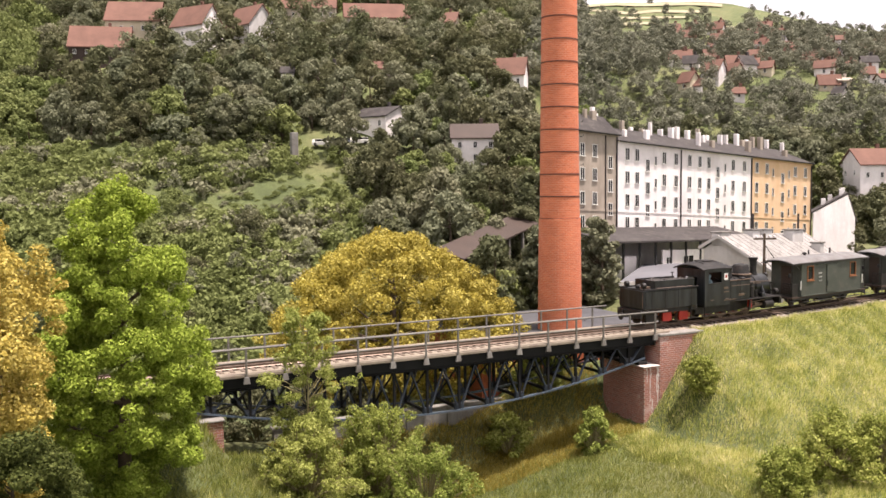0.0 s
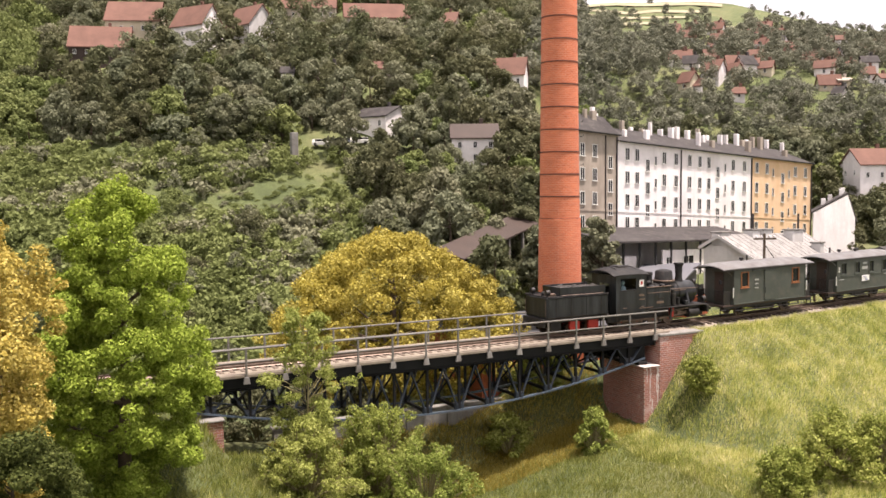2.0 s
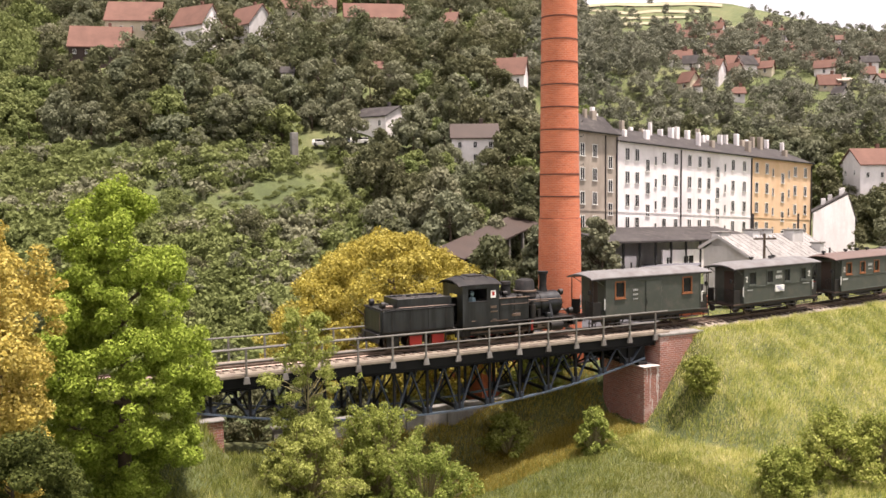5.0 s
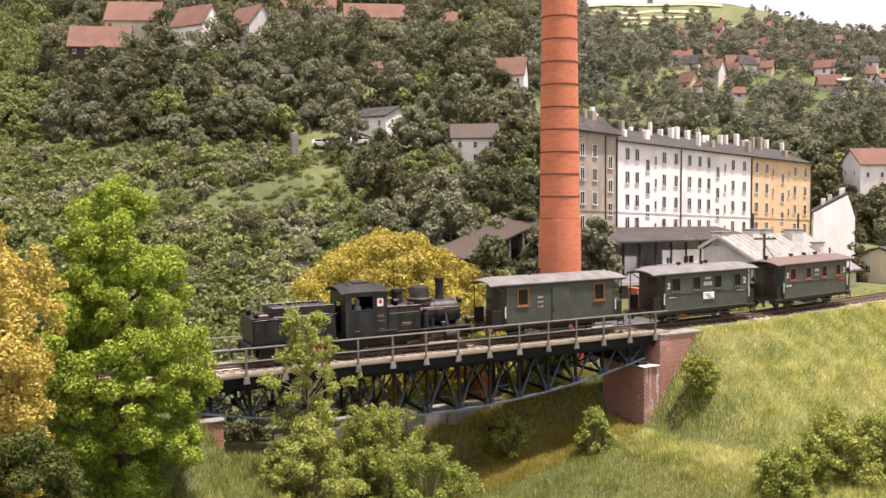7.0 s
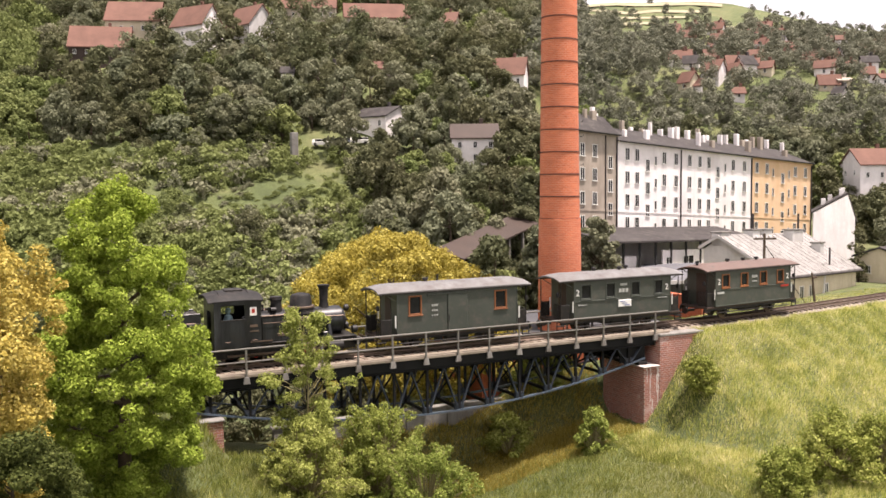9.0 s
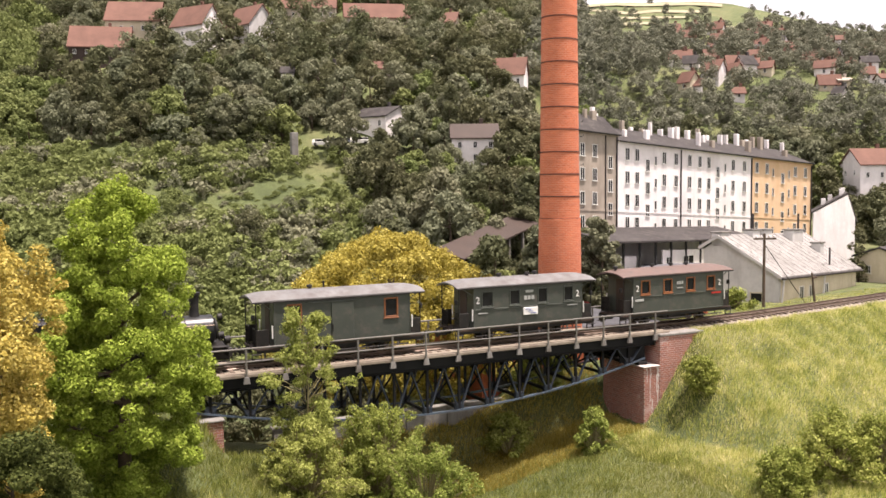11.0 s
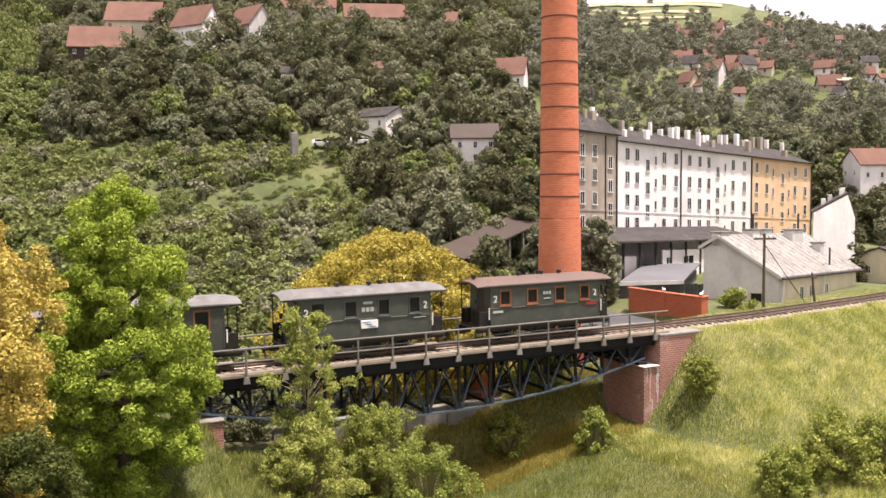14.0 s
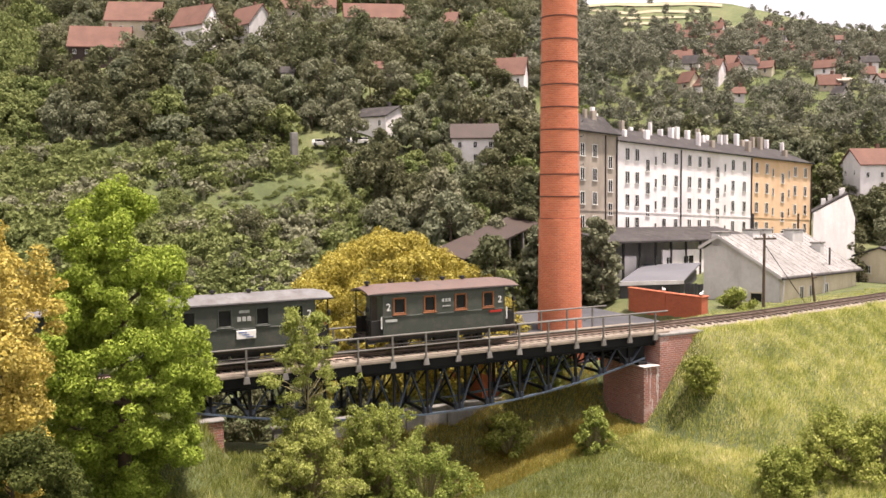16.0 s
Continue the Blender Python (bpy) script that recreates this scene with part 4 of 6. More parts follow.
for s in (-1, 1):
    part("delivery_pipe", M().tube((2.1, s * 0.66, 1.95), (5.3, s * 0.66, 1.86), 0.035, n=6), RAIL, loco)
    part("tank_handrail", M().tube((2.2, s * 1.12, 1.92), (3.8, s * 1.12, 1.92), 0.018, n=5), RAIL, loco)
    part("tank_filler", M().lathe([(0.0, 2.2), (0.17, 2.2), (0.17, 2.3), (0.12, 2.34), (0.0, 2.35)], 14, (3.45, s * 0.82, 0)), LOCO_ROOF, loco, smooth=35)
    part("tank_seam", M().box(2.98, 3.02, *sorted((s * 1.07, s * 1.078)), 1.08, 2.18), LOCO_ROOF, loco)
    part("tank_foot_hole", M().box(2.9, 3.3, *sorted((s * 1.072, s * 1.08)), 1.5, 1.6), CHASSIS, loco)
    part("crosshead", M().box(4.45, 4.7, *sorted((s * 0.78, s * 0.95)), 0.56, 0.76, 0.02), RAIL, loco)
    part("expansion_link", M().bar((3.9, s * 0.98, 0.35), (4.0, s * 0.98, 0.98), 0.05, 0.12), CHASSIS, loco)
    part("radius_rod", M().bar((3.95, s * 0.98, 0.8), (5.3, s * 0.95, 0.88), 0.04, 0.05), RAIL, loco)
    part("brake_block", M().box(2.38, 2.5, *sorted((s * 0.36, s * 0.46)), 0.2, 0.6), CHASSIS, loco)
    part("sandbox", M().box(5.0, 5.25, *sorted((s * 0.7, s * 1.0)), 1.05, 1.3, 0.03), LOCO, loco)
    part("smokebox_brace", M().bar((6.1, s * 0.35, 1.7), (6.65, s * 0.7, 0.98), 0.04, 0.05), CHASSIS, loco)
    part("front_step", M().box(6.2, 6.55, *sorted((s * 0.85, s * 1.05)), 0.35, 0.4), CHASSIS, loco)
part("safety_valve", M().tube((2.35, 0.0, 2.25), (2.35, 0.0, 2.72), 0.07, n=10).lathe([(0.0, 2.72), (0.11, 2.74), (0.09, 2.84), (0.0, 2.86)], 10, (2.35, 0, 0)), LOCO_ROOF, loco)
part("front_lamp", M().lathe([(0.0, 6.36), (0.15, 6.38), (0.17, 6.55), (0.14, 6.58), (0.0, 6.58)], 14, (0, 0, 2.2), "x"), CHASSIS, loco, smooth=35)
part("smokebox_hinge", M().bar((6.36, -0.45, 1.68), (6.36, 0.3, 1.68), 0.05, 0.07), CHASSIS, loco)
part("coupler", M().box(6.8, 7.35, -0.08, 0.08, 0.52, 0.66, 0.02).lathe([(0.0, 7.3), (0.2, 7.31), (0.2, 7.37), (0.0, 7.38)], 14, (0, 0, 0.59), "x"), CHASSIS, loco)
part("generator", M().tube((2.75, -0.3, 2.38), (3.0, -0.3, 2.38), 0.12, n=10), CHASSIS, loco)
for x in (0.35, 1.0, 1.65):
    part("roof_rib", M().prism([(-1.1, 3.03), (-0.55, 3.30), (0, 3.385), (0.55, 3.30), (1.1, 3.03), (1.1, 3.06), (0.55, 3.33), (0, 3.415), (-0.55, 3.33), (-1.1, 3.06)], x, x + 0.03), LOCO_ROOF, loco)
# cab with open windows
for s in (-1, 1):
    y = sorted((s * 1.08, s * 1.02))
    side = part("cab_side", M().box(0.05, 2.12, *y, 0.85, 2.17), LOCO, loco)
    part("window_head", M().box(0.05, 2.12, *y, 2.78, 2.98), LOCO, side)
    part("window_post", M().box(0.05, 0.36, *y, 2.17, 2.78), LOCO, side)
    part("window_post", M().box(1.4, 2.12, *y, 2.17, 2.78), LOCO, side)
    part("cab_back_panel", M().box(0.05, 0.11, *sorted((s * 1.02, s * 0.45)), 0.85, 2.98), LOCO, loco)
part("cab_front", M().box(2.06, 2.12, -1.02, 1.02, 0.85, 2.98), LOCO, loco)
part("cab_lintel", M().box(0.05, 0.11, -0.45, 0.45, 2.5, 2.98), LOCO, loco)
part("cab_floor", M().box(0.05, 2.06, -1.02, 1.02, 0.8, 0.9), CHASSIS, loco)
part("backhead", M().box(1.6, 2.06, -0.5, 0.5, 0.9, 2.1, 0.08), CHASSIS, loco)
part("cab_roof", roof_arc(-0.2, 2.22, 1.16, 2.97, 0.36, 0.05), LOCO_ROOF, loco, smooth=35)
part("roof_hatch", M().box(0.7, 1.5, -0.4, 0.4, 3.36, 3.42, 0.02), LOCO_ROOF, loco)
for s in (-1, 1):
    part("window_rim", M().box(0.33, 1.43, *sorted((s * 1.075, s * 1.1)), 2.13, 2.17, 0.008).box(0.33, 1.43, *sorted((s * 1.075, s * 1.1)), 2.78, 2.81, 0.008), LOCO_ROOF, loco)
    part("emblem", M().box(1.62, 1.92, *sorted((s * 1.082, s * 1.092)), 2.30, 2.68, 0.005), WHITE, loco, "white square emblem plate")
    part("emblem_shield", M().box(1.70, 1.84, *sorted((s * 1.093, s * 1.098)), 2.42, 2.6), RED, loco, "red shield on the plate")
    part("step", M().box(0.1, 0.5, *sorted((s * 0.85, s * 1.08)), 0.3, 0.34).box(0.1, 0.14, *sorted((s * 0.98, s * 1.04)), 0.3, 0.85), CHASSIS, loco)
    part("cab_grip", M().tube((0.5, s * 1.12, 1.2), (0.72, s * 1.12, 1.2), 0.02, n=5).tube((1.7, s * 1.12, 1.22), (1.92, s * 1.12, 1.22), 0.02, n=5), RAIL, loco)
bars(loco, [(1.62, 1.95, 1.78, 1.9), (1.62, 2.0, 1.58, 1.64), (1.62, 2.6, 1.10, 1.16)], -1.095, RAIL)
# a small seated figure at the cab window, one plain shape
fig = tagged(new("driver_figure", M().lathe([(0.02, 1.7), (0.2, 1.75), (0.22, 2.1), (0.17, 2.32), (0.07, 2.38), (0.07, 2.42), (0.12, 2.48), (0.12, 2.6), (0.05, 2.67), (0.0, 2.67)], 14, (0.75, -0.72, 0)).mesh("driver_figure", surface("figure_blue_paint", (0.16, 0.24, 0.27), None, 0.7), 40)), "small painted toy figure in blue at the cab window", "figurine")
fig.location.x = 26.0 * K
for wx in (0.9, 2.0, 3.1, 4.2):
    WHEELS.append((wheel_pair("driving_wheelset", 0.38, loco, wx, True), 0.38))
RODS = []
for s in (-1, 1):
    RODS.append((part("coupling_rod", M().box(0.85, 4.25, s * 0.56 - 0.03, s * 0.56 + 0.03, -0.05, 0.05, 0.015), RAIL, loco, at=(0, 0, 0.38)), 0.18, 0.38))

tender = thing("coal_tender", (21.7, 0, 0), "black coal tender with raised bunker and red axle guards", "tender")
part("tank", M().box(0.0, 3.9, -1.06, 1.06, 0.95, 2.05, 0.06), LOCO, tender)
part("tank_rim", M().box(-0.03, 3.93, -1.09, -1.03, 2.05, 2.12, 0.01).box(-0.03, 3.93, 1.03, 1.09, 2.05, 2.12, 0.01).box(-0.03, 0.03, -1.03, 1.03, 2.05, 2.12, 0.01), LOCO_ROOF, tender)
part("bunker", M().box(0.95, 3.85, -0.85, -0.8, 2.05, 2.52, 0.01).box(0.95, 3.85, 0.8, 0.85, 2.05, 2.52, 0.01).box(0.95, 1.0, -0.8, 0.8, 2.05, 2.52, 0.01), LOCO, tender)
cm = M()
for i in range(24):
    for j in range(13):
        cm.v.append((1.0 + i * 0.122, -0.79 + j * 0.1317, 2.38 + 0.16 * noise.noise(Vector((i * 0.5, j * 0.5, 7))) + 0.1 * (1 - abs(j - 6) / 6)))
cm.f = [(i * 13 + j, i * 13 + j + 1, i * 13 + j + 14, i * 13 + j + 13) for i in range(23) for j in range(12)]
part("coal", cm, COAL, tender, "heap of coal")
part("frame", M().box(-0.1, 4.0, -0.95, 0.95, 0.72, 0.95, 0.02), CHASSIS, tender)
part("buffer_beam", M().box(-0.2, -0.05, -1.0, 1.0, 0.5, 0.95, 0.02), CHASSIS, tender)
for s in (-1, 1):
    part("lamp", M().lathe([(0.0, 0.02), (0.14, 0.03), (0.17, 0.2), (0.14, 0.24), (0.0, 0.24)], 14, (0.12, s * 0.72, 2.28), "x").tube((0.24, s * 0.72, 2.05), (0.24, s * 0.72, 2.15), 0.04), CHASSIS, tender, smooth=35)
    part("tender_ladder", M().tube((0.1, s * 1.1, 0.5), (0.1, s * 1.1, 2.0), 0.02, n=5), CHASSIS, tender)
for wx in (0.75, 1.95, 3.15):
    WHEELS.append((wheel_pair("wheelset", 0.34, tender, wx, True), 0.34))
    for s in (-1, 1):
        part("axle_guard", M().prism([(s * 0.64, 0.2), (s * 0.74, 0.2), (s * 0.74, 0.72), (s * 0.64, 0.72)], wx - 0.32, wx + 0.32), RED if wx > 1 else CHASSIS, tender)
for s in (-1, 1):
    for k in range(4):
        part("tank_strap", M().box(0.55 + k * 0.95, 0.6 + k * 0.95, *sorted((s * 1.06, s * 1.07)), 1.0, 2.0), LOCO_ROOF, tender)
    part("footstep", M().box(3.4, 3.75, *sorted((s * 0.85, s * 1.08)), 0.3, 0.34).box(3.4, 3.44, *sorted((s * 0.98, s * 1.04)), 0.3, 0.95), CHASSIS, tender)
    part("corner_grip", M().tube((-0.04, s * 0.98, 1.1), (-0.04, s * 0.98, 1.9), 0.02, n=5), RAIL, tender)
part("hand_brake", M().tube((3.6, 0.7, 2.0), (3.6, 0.7, 2.75), 0.03, n=6).tube((3.5, 0.7, 2.75), (3.7, 0.7, 2.75), 0.025, n=6), CHASSIS, tender)
part("coupler", M().box(-0.75, -0.2, -0.08, 0.08, 0.52, 0.66, 0.02).lathe([(0.0, -0.78), (0.2, -0.77), (0.2, -0.71), (0.0, -0.7)], 14, (0, 0, 0.59), "x"), CHASSIS, tender)
part("rear_hose", M().tube((-0.2, 0.5, 0.9), (-0.32, 0.5, 0.45), 0.035, n=6), CHASSIS, tender)
part("filler_lid", M().lathe([(0.0, 2.05), (0.26, 2.05), (0.26, 2.2), (0.2, 2.26), (0.0, 2.28)], 18, (0.62, 0, 0)), LOCO_ROOF, tender, smooth=35)
part("tool_box", M().box(0.3, 0.85, -0.6, -0.3, 2.06, 2.2, 0.02).box(1.0, 3.6, -0.98, -0.9, 2.07, 2.13, 0.01), RAIL, tender)


# ---- buildings behind the line ----
def slanted(p0, l, g, shear=0.0):
    """Maps (along, across, up) of a building to the plan."""
    return lambda a, b, c: (p0[0] + l[0] * a + g[0] * b, p0[1] + l[1] * a + g[1] * b, p0[2] + c + shear * a)


def window_on(parent, fn, a, z, w, h, across=0.0, frame_mat=None, out=-1):
    """A framed window on the wall at `across`; out: the way the wall faces."""
    f = M()
    b = sorted((across, across + out * 0.05))
    e = min(0.05, w * 0.1)
    f.box(a - w / 2, a - w / 2 + e, *b, z - h / 2, z + h / 2).box(a + w / 2 - e, a + w / 2, *b, z - h / 2, z + h / 2)
    f.box(a - w / 2 + e, a + w / 2 - e, *b, z + h / 2 - e, z + h / 2).box(a - w / 2 - 0.04, a + w / 2 + 0.04, *sorted((across, across + out * 0.1)), z - h / 2 - 0.07, z - h / 2)
    if w > 0.35:
        f.box(a - e * 0.35, a + e * 0.35, *sorted((across, across + out * 0.045)), z - h / 2, z + h / 2 - e)
    win = part("window", f.bent(fn), frame_mat or WHITE, parent)
    part("pane", M().box(a - w / 2 + e, a + w / 2 - e, *sorted((across, across + out * 0.02)), z - h / 2, z + h / 2 - e).bent(fn), PANE, win)
    return win


def apartment_row():
    l, g, sh = (0.9755, 0.2199), (-0.2199, 0.9755), -0.0543
    p0 = (40.38, 25.43, 11.75)
    blocks = [
        (-5.4, 0.0, BEIGE, 0.5, "beige-grey apartment house with stained plaster and dark roof", [(-4.6, 0), (-3.0, 0), (-0.95, -0.9)]),
        (0.0, 9.4, PINK_WHITE, 0.0, "off-white four-storey apartment house with dark roof and chimneys", [(1.41, 0), (2.77, 0), (4.31, -0.85), (5.48, 9), (6.75, 0), (8.57, 0)]),
        (9.4, 21.5, PINK_WHITE, 0.0, "off-white four-storey apartment house with dark roof and chimneys", [(10.72, 0), (12.37, 0), (13.87, 0), (15.4, -0.85), (16.67, 9), (18.07, 0), (20.11, 0)]),
        (21.5, 33.5, OCHRE, 0.0, "ochre four-storey apartment house with dark roof and chimneys", [(22.42, 0), (24.36, 0), (25.57, 9), (27.49, -0.85), (28.75, 9), (30.04, 0), (32.18, 0)]),
    ]
    rng = random.Random(5)
    for a0, a1, mat, lift, label, cols in blocks:
        fn = slanted(p0, l, g, sh)
        h = thing("apartment_house", (0, 0, 0), label, "apartment building", "row of apartment houses")
        f2 = lambda a, b, c, fn=fn: fn(a, b, c)
        dp = 3.2 if a0 < 0 else 8
        part("wall", M().box(a0 + 0.02, a1 - 0.02, 0, dp, -10.5, lift).bent(f2), mat, h)
        # cornice and downpipe
        part("cornice", M().box(a0, a1, -0.18, 0, lift - 0.16, lift, 0.03).bent(f2), mat, h)
        part("downpipe", M().tube((a1 - 0.1, -0.08, -8), (a1 - 0.1, -0.08, lift), 0.07, n=6).bent(f2), SLATE, h)
        part("floor_band", M().box(a0 + 0.05, a1 - 0.05, -0.05, 0, -6.35, -6.2).bent(f2), mat, h)
        roof = part("roof", M().prism([(-0.35, lift), (dp + 0.3, lift), (dp * 0.52, lift + 1.75)], a0, a1).bent(f2), SLATE, h, "dark felt roof")
        part("gutter", M().tube((a0, -0.38, lift), (a1, -0.38, lift), 0.08, n=6).bent(f2), PAINTED_DARK, h)
        n = int((a1 - a0) / 1.05)
        for k in range(n):
            ca = a0 + 0.7 + (a1 - a0 - 1.4) * (k + rng.uniform(-0.25, 0.25)) / max(1, n - 1)
            cb = rng.choice((1.6, 3.4, 3.8, 4.6, 5.4)) * dp / 8
            w, d, hh = rng.uniform(0.12, 0.3), rng.uniform(0.14, 0.28), rng.uniform(0.5, 1.35)
            zb = lift + 1.75 * (1 - abs(cb - dp * 0.52) / (dp * 0.55))
            ch = part("chimney", M().box(ca - w, ca + w, cb - d, cb + d, zb - 0.5, zb + hh, 0.03).bent(f2), PINK_WHITE if rng.random() < 0.65 else BEIGE, roof, "rendered chimney stack")
        for ca, off in cols:
            for row in range(4):
                z = -1.05 - row * 2.08
                if off == 9:
                    window_on(h, f2, ca, z - 0.35, 0.3, 0.8)
                else:
                    window_on(h, f2, ca, z + off, 0.6, 1.08)
        if a1 > 33:
            part("gable_wall", M().prism([(0, -10), (8, -10), (8, lift), (4.2, lift + 1.7), (0, lift)], a1, a1 + 0.15).bent(f2), BEIGE, h)
        if a0 < 0:
            part("drain_pipe", M().tube((-1.6, -0.06, -8), (-1.6, -0.06, lift), 0.06, n=6).bent(f2), SLATE, h)


apartment_row()


def low_sheds():
    fn = slanted((38.5, 18.5, -0.9), (0.9755, 0.2199), (-0.2199, 0.9755), -0.03)
    s = thing("shed_row", (0, 0, 0), "long low shed with dark sagging roof and open front", "shed")
    part("roof", M().prism([(-0.6, 4.0), (4.2, 4.95), (4.2, 5.1), (-0.6, 4.15)], -6, 15.5).bent(fn), SLATE, s, "dark felt roof")
    part("back_wall", M().box(-5.9, 15.4, 3.8, 4.0, -2, 4.9).bent(fn), GREYWALL, s)
    for k in range(11):
        part("post", M().box(-5.8 + k * 2.05, -5.65 + k * 2.05, -0.3, -0.15, -1.5, 4.05).bent(fn), PAINTED_DARK, s)
    part("panel", M().box(1.4, 7.2, -0.2, -0.05, -1, 3.3).bent(fn), PINK_WHITE, s, "white wall panel")
    window_on(s, fn, 4.9, 2.45, 1.5, 0.75, -0.2)
    window_on(s, fn, 2.2, 2.1, 0.8, 1.3, -0.2)
    part("box_body", M().box(-3.4, -1.4, 0.2, 1.6, 1.0, 2.9, 0.12).bent(fn), PINK_WHITE, s, "white box body")
    fn = slanted((35.38, 10.90, -1.0), (-0.949, 0.314), (0.752, 0.659))
    top, wide, deep = 1.79, 4.94, 10.54
    b = thing("flat_roofed_garage", (0, 0, 0), "low grey garage with pale flat roof", "garage")
    part("wall", M().box(0.3, wide, 0.3, deep - 0.3, -2.0, top - 0.15).bent(fn), DARKGREY, b)
    part("roof", M().prism([(0, top - 0.12), (deep, top + 0.33), (deep, top + 0.45), (0, top)], 0, wide).bent(fn), PALETAR, b, "pale grey felt roof")
    part("fascia", M().box(-0.03, wide + 0.03, -0.07, 0.0, top - 0.25, top + 0.03).bent(fn), GREYWALL, b, "pale roof edge")
    part("gate", M().box(1.2, wide - 1.0, 0.22, 0.3, -1.2, top - 0.6).bent(fn), SLATE, b, "dark sliding gate")
    f = thing("boarded_fence", (0, 0, 0), "dark grey boarded fence between garage and house", "fence")
    for k in range(6):
        x, y = 35.42 + 0.055 * k, 10.8 - 0.27 * k
        part("board", M().box(x, x + 0.06, y - 0.26, y, -1.8, 0.62 + 0.05 * (k % 2)), DARKGREY, f)
    # timber loading canopy on the hillside
    fn = slanted((21.2, 18.5, 0), (0.876, 0.483), (-0.483, 0.876), 0.19)
    c = thing("loading_canopy", (0, 0, 0), "old brown pent-roofed canopy on posts among the trees", "shed")
    part("roof", M().prism([(0, 2.4), (2.8, 3.0), (2.8, 3.12), (0, 2.52)], 0, 11.5).bent(fn), PLATFORM, c, "brown boarded roof")
    # Shade under the canopy roof is put into the back wall's colour.
    part("back_wall", M().box(0, 11.5, 2.4, 2.55, -2.5, 2.95).bent(fn), PAINTED_DARK, c)
    for k in range(6):
        part("post", M().box(0.2 + k * 2.2, 0.4 + k * 2.2, 0.15, 0.35, -3.5, 2.45).bent(fn), CONCRETE, c)


low_sheds()


def white_house():
    g = Vector((38.9 - 35.71, 5.24 - 9.19))
    gl = g.length
    g /= gl
    l = Vector((13.6, 4.45)).normalized()
    fn = slanted((35.71, 9.19, -0.85), l, g, -0.03)
    h = thing("white_house", (0, 0, 0), "pale rendered house with grey gable and long sheet roof", "house")
    pk = gl * 0.21
    L = 13.6
    prof = [(0, -1.0), (gl, -1.0), (gl, 2.2), (pk, 4.85), (0, 4.05)]
    part("gable_wall", M().prism(prof, 0, 0.3).bent(fn), GREYWALL, h, "grey stained gable wall")
    part("wall", M().prism(prof, 0.3, L).bent(fn), CREAM, h, "cream rendered wall")
    roof = part("roof", M().prism([(gl + 0.3, 2.1), (pk, 4.95), (-0.25, 4.1), (-0.25, 4.2), (pk, 5.08), (gl + 0.3, 2.23)], -0.25, L + 0.3).bent(fn), SHEETROOF, h, "pale streaked sheet roof")
    for k in range(17):
        a = -0.2 + k * 0.86
        part("roof_seam", M().bar((a, gl + 0.28, 2.235), (a, pk, 5.085), 0.04, 0.035).bent(fn), SHEETROOF, roof)
    part("barge_board", M().bar((-0.28, gl + 0.3, 2.12), (-0.28, pk, 4.98), 0.06, 0.2).bar((-0.28, pk, 4.98), (-0.28, -0.25, 4.12), 0.06, 0.2).bent(fn), GREYWALL, h)
    part("gutter", M().tube((-0.3, gl + 0.36, 2.08), (L + 0.3, gl + 0.36, 2.08), 0.09, n=8).bent(fn), SLATE, h)
    part("downpipe", M().tube((6.9, gl + 0.1, -0.5), (6.9, gl + 0.3, 2.0), 0.06, n=6).bent(fn), GREYWALL, h)
    part("downpipe", M().tube((0.1, gl + 0.1, -0.5), (0.1, gl + 0.3, 2.0), 0.07, n=6).bent(fn), GREYWALL, h)
    for a in (3.6, 5.2, 7.9):
        window_on(h, fn, a, 0.82, 0.66, 1.1, gl, WHITE, 1)
    # gable window, low beside the shrub
    w = part("gable_window", M().box(-0.06, 0, gl - 1.9, gl - 1.0, 0.15, 1.1, 0.01).bent(fn), CREAM, h)
    part("pane", M().box(-0.075, -0.062, gl - 1.8, gl - 1.1, 0.2, 1.0).bent(fn), PANE, w)
    for a, b, wd, hh in ((0.6, pk - 0.2, 0.6, 0.35), (4.6, pk + 0.1, 0.55, 0.45), (6.6, pk + 0.1, 0.6, 0.45), (10.2, pk + 0.7, 0.95, 0.8), (11.2, gl * 0.62, 0.35, 0.7)):
        zb = 4.95 - (b - pk) * 2.85 / (gl + 0.3 - pk) if b > pk else 4.85
        st = part("chimney", M().box(a - wd, a + wd, b - 0.35, b + 0.35, zb - 0.6, zb + hh, 0.04).bent(fn), GREYWALL, roof, "rendered chimney stack")
        part("chimney_cap", M().box(a - wd - 0.08, a + wd + 0.08, b - 0.43, b + 0.43, zb + hh, zb + hh + 0.12, 0.03).bent(fn), CONCRETE, roof)
    part("vent_pipe", M().tube((5.0, pk, 5), (5.0, pk, 6.6), 0.08, n=6).tube((12.0, pk + 0.3, 5), (12.0, pk + 0.3, 6.6), 0.08, n=6).tube((9.5, gl - 0.4, 2), (9.5, gl - 0.4, 4.0), 0.07, n=6).bent(fn), SLATE, h)


white_house()
pole = thing("telegraph_pole", (36.3, 4.1, -0.8), "dark wooden telegraph pole with short crossarm", "pole")
part("mast", M().tube((0, 0, 0), (0.05, 0.05, 5.3), 0.11, 0.08), BARK, pole)
part("crossarm", M().bar((-0.65, 0.3, 4.95), (0.75, -0.3, 4.95), 0.1, 0.12), BARK, pole)
for k in (-0.5, -0.2, 0.3, 0.6):
    part("insulator", M().lathe([(0.03, 5.0), (0.06, 5.05), (0.06, 5.15), (0.02, 5.18)], 8, (k, -0.42 * k, 0)), PINK_WHITE, pole)
part("stay_wire", M().tube((0.05, 0.05, 4.6), (3.2, -1.0, 0.1), 0.025, n=5), CHASSIS, pole)
sig = thing("signal_post", (41.5, 4.4, -0.8), "short dark post beside the house", "post")
part("mast", M().tube((0, 0, 0), (-0.25, 0.1, 2.4), 0.09, 0.06), BARK, sig)
